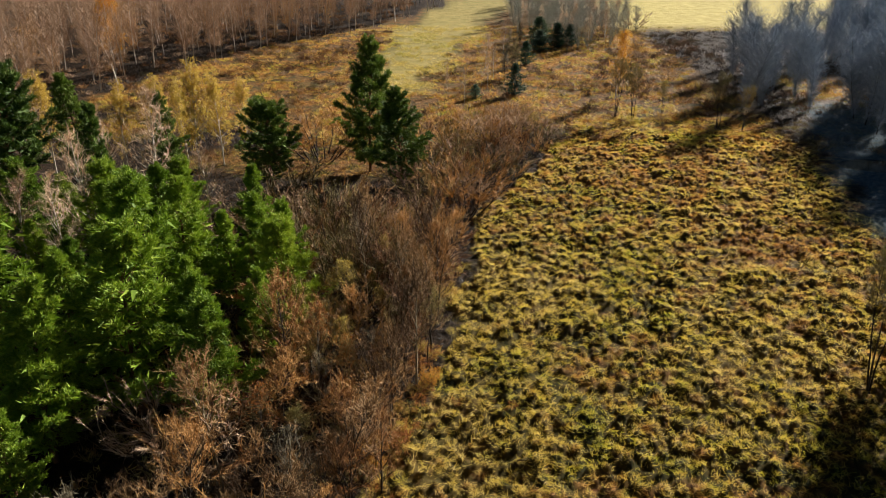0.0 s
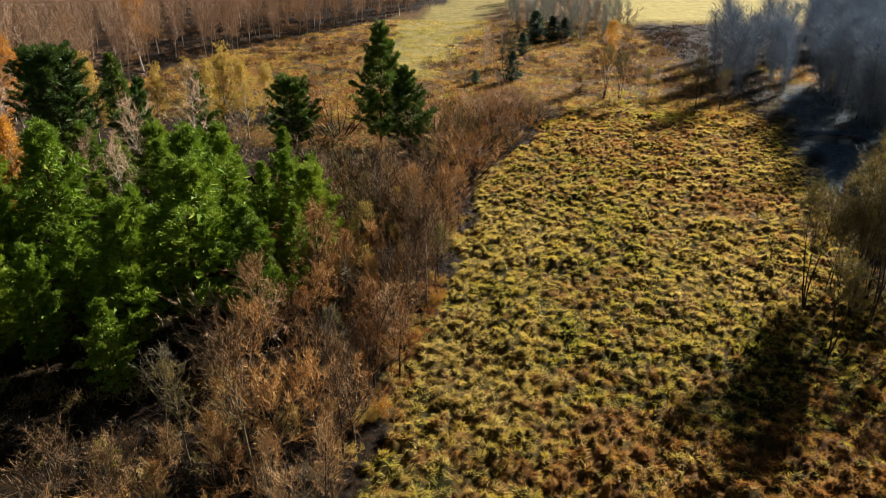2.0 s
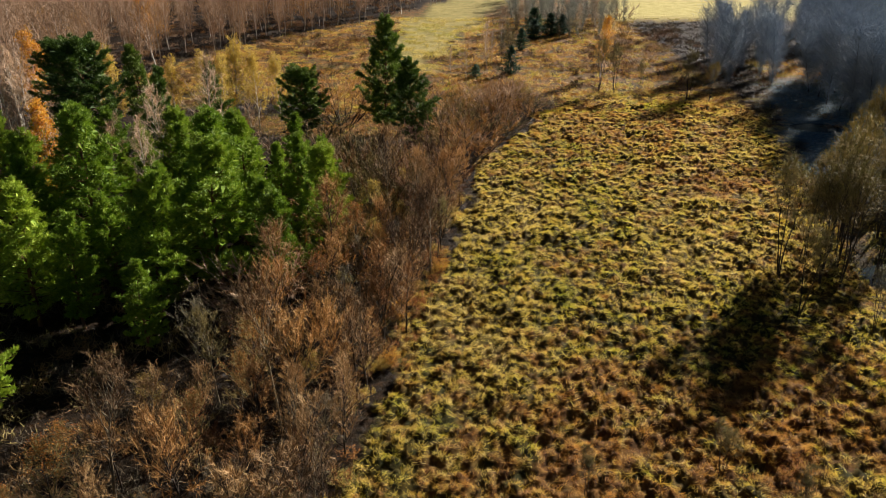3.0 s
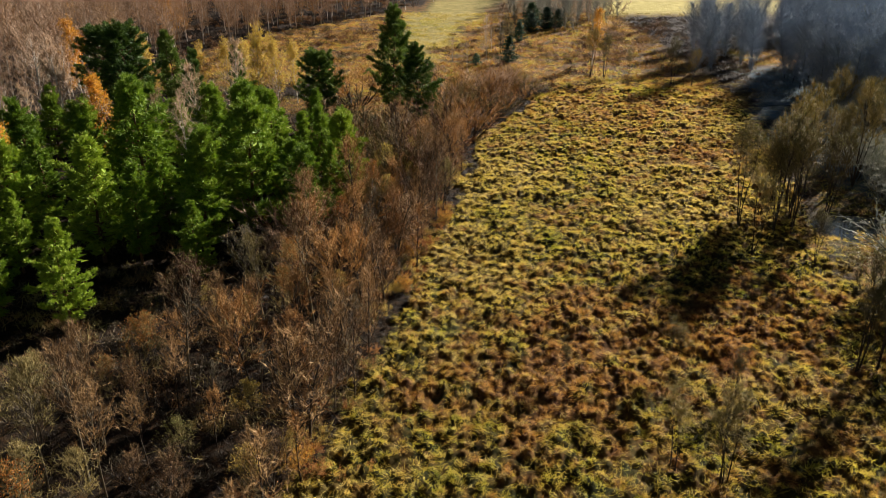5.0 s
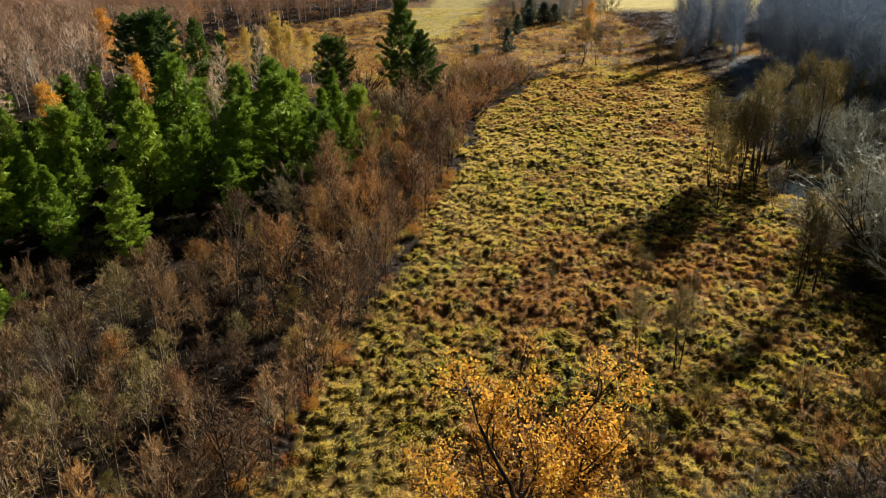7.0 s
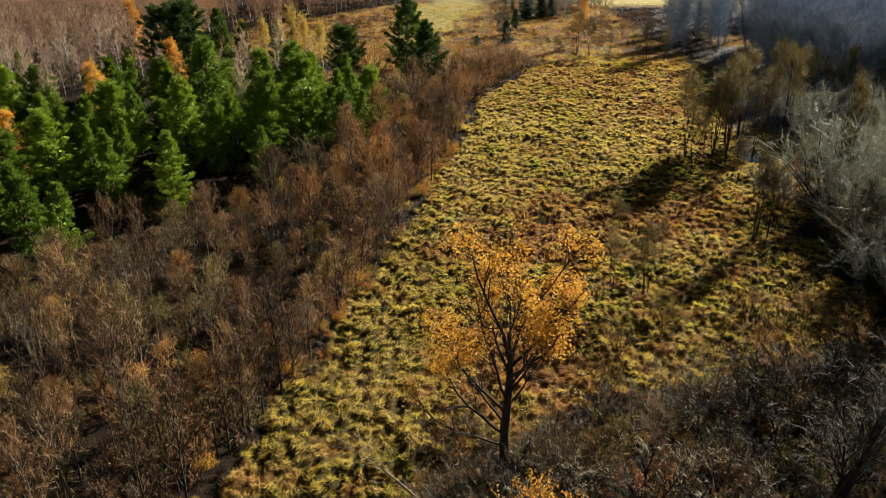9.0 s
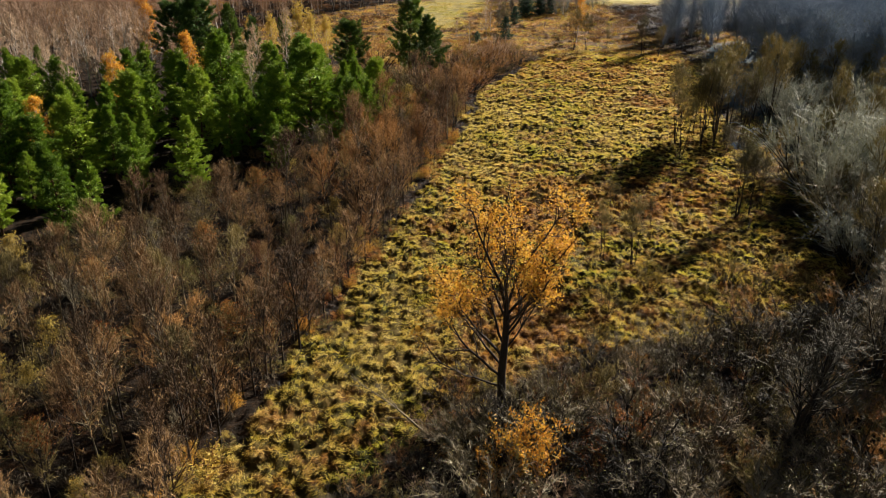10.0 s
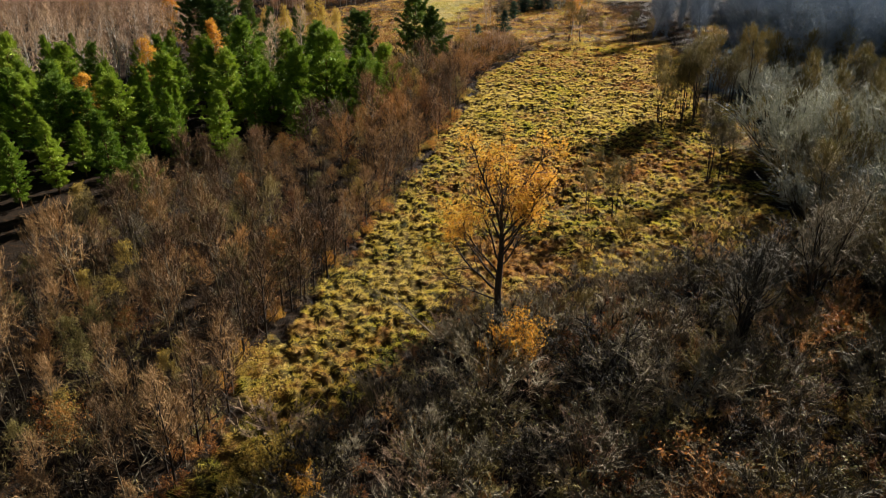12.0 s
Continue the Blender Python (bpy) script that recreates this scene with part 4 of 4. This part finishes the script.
for x, y, h, w, v in [(23.3, -36.7, 2.4, 1.5, 3), (25.3, -30.1, 2.0, 1.2, 2), (22.1, -27.5, 2.6, 1.5, 3), (42.4, 40.4, 2.6, 1.4, 2), (-17.1, -24.0, 2.4, 1.3, 2), (-14.6, -28.5, 1.8, 1.3, 2), (40, 37, 2.2, 1.3, 3)]:
    rust_bushes.put(RNG, x, y, h * 1.4, "yellow-green leafy bush with last bright leaves", "bush", "bright leafy bushes", w, v)
for x, y, h in [(-12.8, -36.7, 3.2), (-10.5, -38.5, 2.6), (-15, -38, 2.8)]:
    gold_shrubs.put(RNG, x, y, h, "tall golden-stemmed bush beside the strip", "bush", "golden bushes")

for x, y, h in [(-1.2, -21.2, 3.0), (-3.2, -24, 2.8), (0.2, -22.6, 3.4), (2.4, -21.5, 3.4), (-5, -26.5, 2.6), (-2, -27, 3.0), (4.0, -19.4, 3.2), (5.5, -15.5, 2.6), (-7, -29.5, 2.6), (0.4, -20.2, 2.8), (5.6, -20.5, 3.4), (4.2, -23, 3.2), (3.4, -16.6, 2.2)]:
    thicket_bushes.put(RNG, x, y, h, "tangled dark bush at the foot of the oak", "bush", "bushes at the oak's foot", 1.2)

# thin brown brush that runs from the oak into the grass
for x, y in scatter(np.random.default_rng(20), in_poly([(0, -13), (3, -15), (4, -24), (-4, -32), (-11, -36), (-10, -31), (-5, -22), (-2, -16)]), (-12, 5, -37, -12), 1.5, 600):
    k = RNG.uniform()
    if k < 0.5:
        thicket_bushes.put(RNG, x, y, RNG.uniform(1.2, 2.4), "thin brown bush in the grass beside the oak", "bush", "brush beside the oak", 1.1)
    elif k < 0.75:
        red_shrubs.put(RNG, x, y, RNG.uniform(1.2, 2.2), "thin russet bush in the grass beside the oak", "shrub", "brush beside the oak", 1.1)
    else:
        rust_bushes.put(RNG, x, y, RNG.uniform(0.7, 1.4), "low rust-leaved bush in the grass beside the oak", "bush", "brush beside the oak", 1.2)

# dead wood
dead = Kind([bare_tree("dead_tree", RNG, 7.0, n_br=9, n_sub=3, n_twig=2, spread=0.26, crown_lo=0.25, twig=0.5, twig_w=0.03, bark=grey_bark, twigs=grey_twigs, thick=0.014) for _ in range(2)])
for x, y, h, az, tilt in [(-3.0, -20.6, 6.5, 172, 52), (14.6, -33.7, 6.0, 60, 78), (13.5, -34.5, 5.0, 120, 80), (17, -31, 6.0, 200, 76), (-3.9, -38.3, 5.5, 100, 70), (9, -30, 5.0, 20, 74), (20, -24, 6.0, 150, 70), (-21, -38, 6, 80, 72)]:
    ob = dead.put(RNG, x, y, h, "bare dead tree fallen aslant in the thicket", "dead tree", "fallen dead trees")
    ob.matrix_basis = Matrix.Translation((x, y, ground_z(x, y) + 0.12)) @ Matrix.Rotation(radians(az), 4, "Z") @ Matrix.Rotation(radians(tilt), 4, "Y") @ Matrix.Diagonal((h / 7.0, h / 7.0, h / 7.0, 1))

# rounded willows on the thicket's sunny side
for x, y in scatter(np.random.default_rng(17), in_poly([(37, -44), (38, -22), (37, 2), (38, 12), (41, 24), (43, 34), (58, 36), (66, 6), (66, -44)]), (35, 68, -46, 38), 3.9, 900):
    round_willows.put(RNG, x, y, RNG.uniform(8.0, 11.0), "rounded silver-grey willow on the thicket's sunny side", "willow", "willows of the sunny thicket", RNG.uniform(0.95, 1.2))

# saplings and low growth on the open ground beside the thicket
for x, y in scatter(np.random.default_rng(18), in_poly([(6, -18), (12, -9), (22, -5), (31, 0), (31, 8), (18, 3), (9, -6)]), (5, 33, -20, 10), 2.6, 400):
    if RNG.uniform() < 0.6:
        rust_bushes.put(RNG, x, y, RNG.uniform(0.7, 1.4), "low leafy undergrowth bush in rust, gold and olive", "bush", "undergrowth bushes", 1.2)
    else:
        olive_shrubs.put(RNG, x, y, RNG.uniform(1.4, 2.6), "low bare willow bush on the open grass", "willow", "low willows on the grass", 0.9)

# rust-red bracken clumps in the open grass
for x, y, h in [(0.9, 44.5, 0.9), (4.6, 43.8, 0.8), (-3.4, 34.4, 1.2), (-4.8, 33.6, 1.3), (21.6, 19.4, 1.3), (20.4, 18.6, 1.1), (18.2, 18.8, 1.1), (-6.4, 35.2, 1.2), (-7.4, 6.6, 1.1), (-5.8, 7.2, 1.0), (6.8, 24.6, 0.9), (2.4, 30.5, 0.8)]:
    rust_bushes.put(RNG, x, y, h, "low rust-red bracken clump in the meadow grass", "bracken", "bracken clumps", 1.3, int(RNG.integers(0, 2)))

# low rust and golden undergrowth along the strip's edge
for k in range(110):
    y = RNG.uniform(-40, 66)
    x = edge_left(y) + RNG.normal(-0.8, 0.9)
    (rust_bushes if RNG.uniform() < 0.75 else gold_shrubs).put(RNG, x, y, RNG.uniform(0.9, 2.0), "low rust-coloured bush at the foot of the alder strip", "bush", "edge bushes", 1.1)


# ---- far woods, uncounted ----
def far_wood(name, places, heights, label, rng, trunk_mat, twig_mat, leaf_mat, orange, n=260, wide=1.0, fine=0.0034, low=0.2, rise=1.1, bole=0.0075):
    protos = []
    for v in range(5):
        w = Geo()
        stem = wander(rng, (0, 0, -0.2), (rng.normal(0, 0.09), rng.normal(0, 0.09), 1), 1.0, 6, 0.05, 0.02)
        w.tube(stem, bole, 0.002, 3, 0)
        u = rng.uniform(low, 1.0, n)
        az = rng.uniform(0, 6.28, n)
        base = np.stack([np.interp(u, np.linspace(0, 1, 7), stem[:, k]) for k in range(3)], 1)
        reach = wide * (0.03 + 0.12 * np.sin(np.pi * (u - 0.3) / 0.75)) * rng.uniform(0.5, 1.2, n)
        tip = base + np.stack([np.cos(az) * reach, np.sin(az) * reach, reach * rng.uniform(0.1, rise, n)], 1)
        spread = np.stack([np.cos(az), np.sin(az), np.full(n, 0.5)], 1)
        w.slivers(rng, base, tip, fine, 1, facing=spread + rng.normal(size=(n, 3)) * 0.4)
        t = rng.uniform(0.3, 1, (n * 2, 1))
        b2 = np.repeat(base, 2, 0) * (1 - t) + np.repeat(tip, 2, 0) * t
        w.slivers(rng, b2, b2 + rng.normal(size=b2.shape) * 0.034 + (0, 0, 0.012), fine, 1, facing=np.repeat(spread, 2, 0) + rng.normal(size=b2.shape) * 0.4)
        if v < 2 and orange:
            w.leaves(rng, b2[:: 1 if v == 0 else 3], 0.0062, 2)
        protos.append(w.arrays())
    g = Geo()
    for (x, y), h in zip(places, heights):
        v, f, k = protos[rng.integers(0, 2) if rng.uniform() < 0.22 else rng.integers(2, 5)]
        a = rng.uniform(0, 6.28)
        c, s = math.cos(a), math.sin(a)
        p = v @ np.array([[c, s, 0], [-s, c, 0], [0, 0, 1]], np.float32) * h + np.array((x, y, 0), np.float32)
        g.v.append(p.astype(np.float32))
        g.f.append(f + g.n)
        g.k.append(k)
        g.n += len(p)
    tagged(new(name, g.mesh(name, trunk_mat, twig_mat, leaf_mat)), label, "woodland", kind="stuff")


_r = np.random.default_rng(31)
_p = scatter(_r, in_poly([(-50, 163), (-46, 175), (-32, 194), (-14.5, 221), (0, 258), (0, 275), (-165, 275), (-150, 110), (-90, 108), (-66, 118), (-60, 150)]), (-190, 0, 105, 275), 4.5, 6000)
far_wood("birch_wood", _p, _r.uniform(11, 18, len(_p)), "far wood of bare white-stemmed birches with a few orange crowns", _r, birch_bark, birch_twigs, orange_leaves, True, 240, 1.3, 0.0034, 0.36, 1.8, 0.0095)
_p = scatter(_r, in_poly([(27, 178), (42, 186), (52, 214), (44, 240), (20, 262), (18, 205)]), (10, 55, 175, 262), 4.2, 900)
far_wood("hedge_wood", _p, _r.uniform(8, 12, len(_p)), "far hedge of bare grey trees beside the field", _r, grey_bark, haze_grey_twigs, gold_leaves, False, 320, 1.5, 0.005)


# the bank's blue haze is in the twig colour
far_wood("bank_wood", [b[:2] for b in BANK], [b[2] for b in BANK], "dense dark wood of tall grey alders along the stream bank", _r, dark_bark, haze_blue_twigs, olive_leaves, True, 600, 1.7, 0.0042, 0.25, 1.5, 0.006)


# ---- grass ----
def grass(name, n, box, keep, blades, length, width, label, seed):
    rng = np.random.default_rng(seed)
    x, y = rng.uniform(box[0], box[1], n), rng.uniform(box[2], box[3], n)
    ok = keep(x, y, rng)
    x, y = x[ok], y[ok]
    z = height(x, y)
    b = np.repeat(np.stack([x, y, z], 1), blades, 0) + rng.normal(size=(len(x) * blades, 3)) * (0.15, 0.15, 0.0) - (0, 0, 0.03)
    lean = np.repeat(rng.normal(size=(len(x), 3)) * 0.5, blades, 0)
    d = unit(rng.normal(size=b.shape) * (0.5, 0.5, 0.2) + lean * (1.3, 1.3, 0) + (0, 0, 0.5))
    t = b + d * (length * rng.uniform(0.5, 1.25, len(b)))[:, None]
    g = Geo()
    slope = np.stack([z - height(x + 0.2, y), z - height(x, y + 0.2), np.full(len(x), 0.12)], 1)
    g.slivers(rng, b, t, width * rng.uniform(0.6, 1.3, len(b)), facing=np.repeat(unit(slope), blades, 0) + rng.normal(size=b.shape) * 0.35)
    me = g.mesh(name, tuft_mat)
    v = np.concatenate(g.v)
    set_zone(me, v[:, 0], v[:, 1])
    tagged(new(name, me), label, "grass", kind="stuff")


grass("meadow_grass", 330000, (-20, 56, -42, 122), lambda x, y, r: (zones(x, y)[3] > 0.3) & (tussocks(x, y, 0.82, 11) > r.uniform(0.15, 0.6, len(x))), 9, 0.35, 0.034, "straw and olive sedge tussocks of the wet meadow", 41)
grass("rough_grass", 70000, (-45, 70, -48, 120), lambda x, y, r: zones(x, y)[3] < 0.3, 4, 0.5, 0.06, "russet rough grass and herbs outside the meadow", 43)
grass("far_grass", 110000, (-70, 75, 105, 215), lambda x, y, r: smooth_noise(x, y, 2.5, 51) > r.uniform(0.25, 0.75, len(x)), 4, 0.65, 0.11, "russet and straw rough grass of the far fen", 45)


def low_scrub(name, n, box, keep, seed, mats, label):
    """Knee-high bare bushes and bracken, too many to count."""
    rng = np.random.default_rng(seed)
    x, y = rng.uniform(box[0], box[1], n), rng.uniform(box[2], box[3], n)
    ok = keep(x, y, rng)
    g = Geo()
    for px, py in zip(x[ok], y[ok]):
        r = rng.uniform(0.6, 1.7)
        k = int(26 * r)
        d = unit(rng.normal(size=(k, 3)) * (0.8, 0.8, 0.3) + (0, 0, 0.9))
        base = np.array((px, py, 0.0)) + rng.normal(size=(k, 3)) * (0.35 * r, 0.35 * r, 0)
        base[:, 2] = ground_z(px, py)
        slot = int(rng.integers(0, len(mats)))
        mid = base + d * (r * rng.uniform(0.4, 0.8, k))[:, None]
        g.slivers(rng, base, mid, 0.05, slot)
        b2 = np.repeat(base + (mid - base) * 0.7, 2, 0)
        g.slivers(rng, b2, b2 + unit(rng.normal(size=b2.shape) + (0, 0, 0.5)) * 0.45 * r ** 0.5, 0.055, slot)
    tagged(new(name, g.mesh(name, *mats)), label, "scrub", kind="stuff")


low_scrub("far_scrub", 2600, (-62, 62, 100, 205), lambda x, y, r: (smooth_noise(x, y, 9, 61) > r.uniform(0.3, 0.8, len(x))) & (zones(x, y)[2] < 0.3), 47, (red_twigs, olive_twigs, brown_twigs, birch_twigs), "low russet scrub and bracken on the far fen")
low_scrub("wood_undergrowth", 1500, (-150, 0, 112, 262), lambda x, y, r: (zones(x, y)[0] > 0.4) & (x < 5), 49, (red_twigs, birch_twigs, brown_twigs), "tan and russet undergrowth of the far birch wood")
# undergrowth partly in the shade-darkened twig colour
low_scrub("strip_undergrowth", 1500, (-40, 3, -46, 66), lambda x, y, r: (zones(x, y)[0] > 0.5) & (x < np.interp(y, EDGE_Y, EDGE_X) - 0.5), 53, (shaded_twigs, olive_twigs, shaded_twigs, brown_twigs), "dark brown undergrowth on the floor of the alder strip")
low_scrub("thicket_undergrowth", 1300, (-14, 44, -46, 6), lambda x, y, r: (zones(x, y)[0] > 0.5) & (x > np.interp(y, RIGHT_Y, RIGHT_X)), 55, (shaded_twigs, shaded_twigs, olive_twigs, red_twigs), "dark tangled undergrowth on the thicket floor")
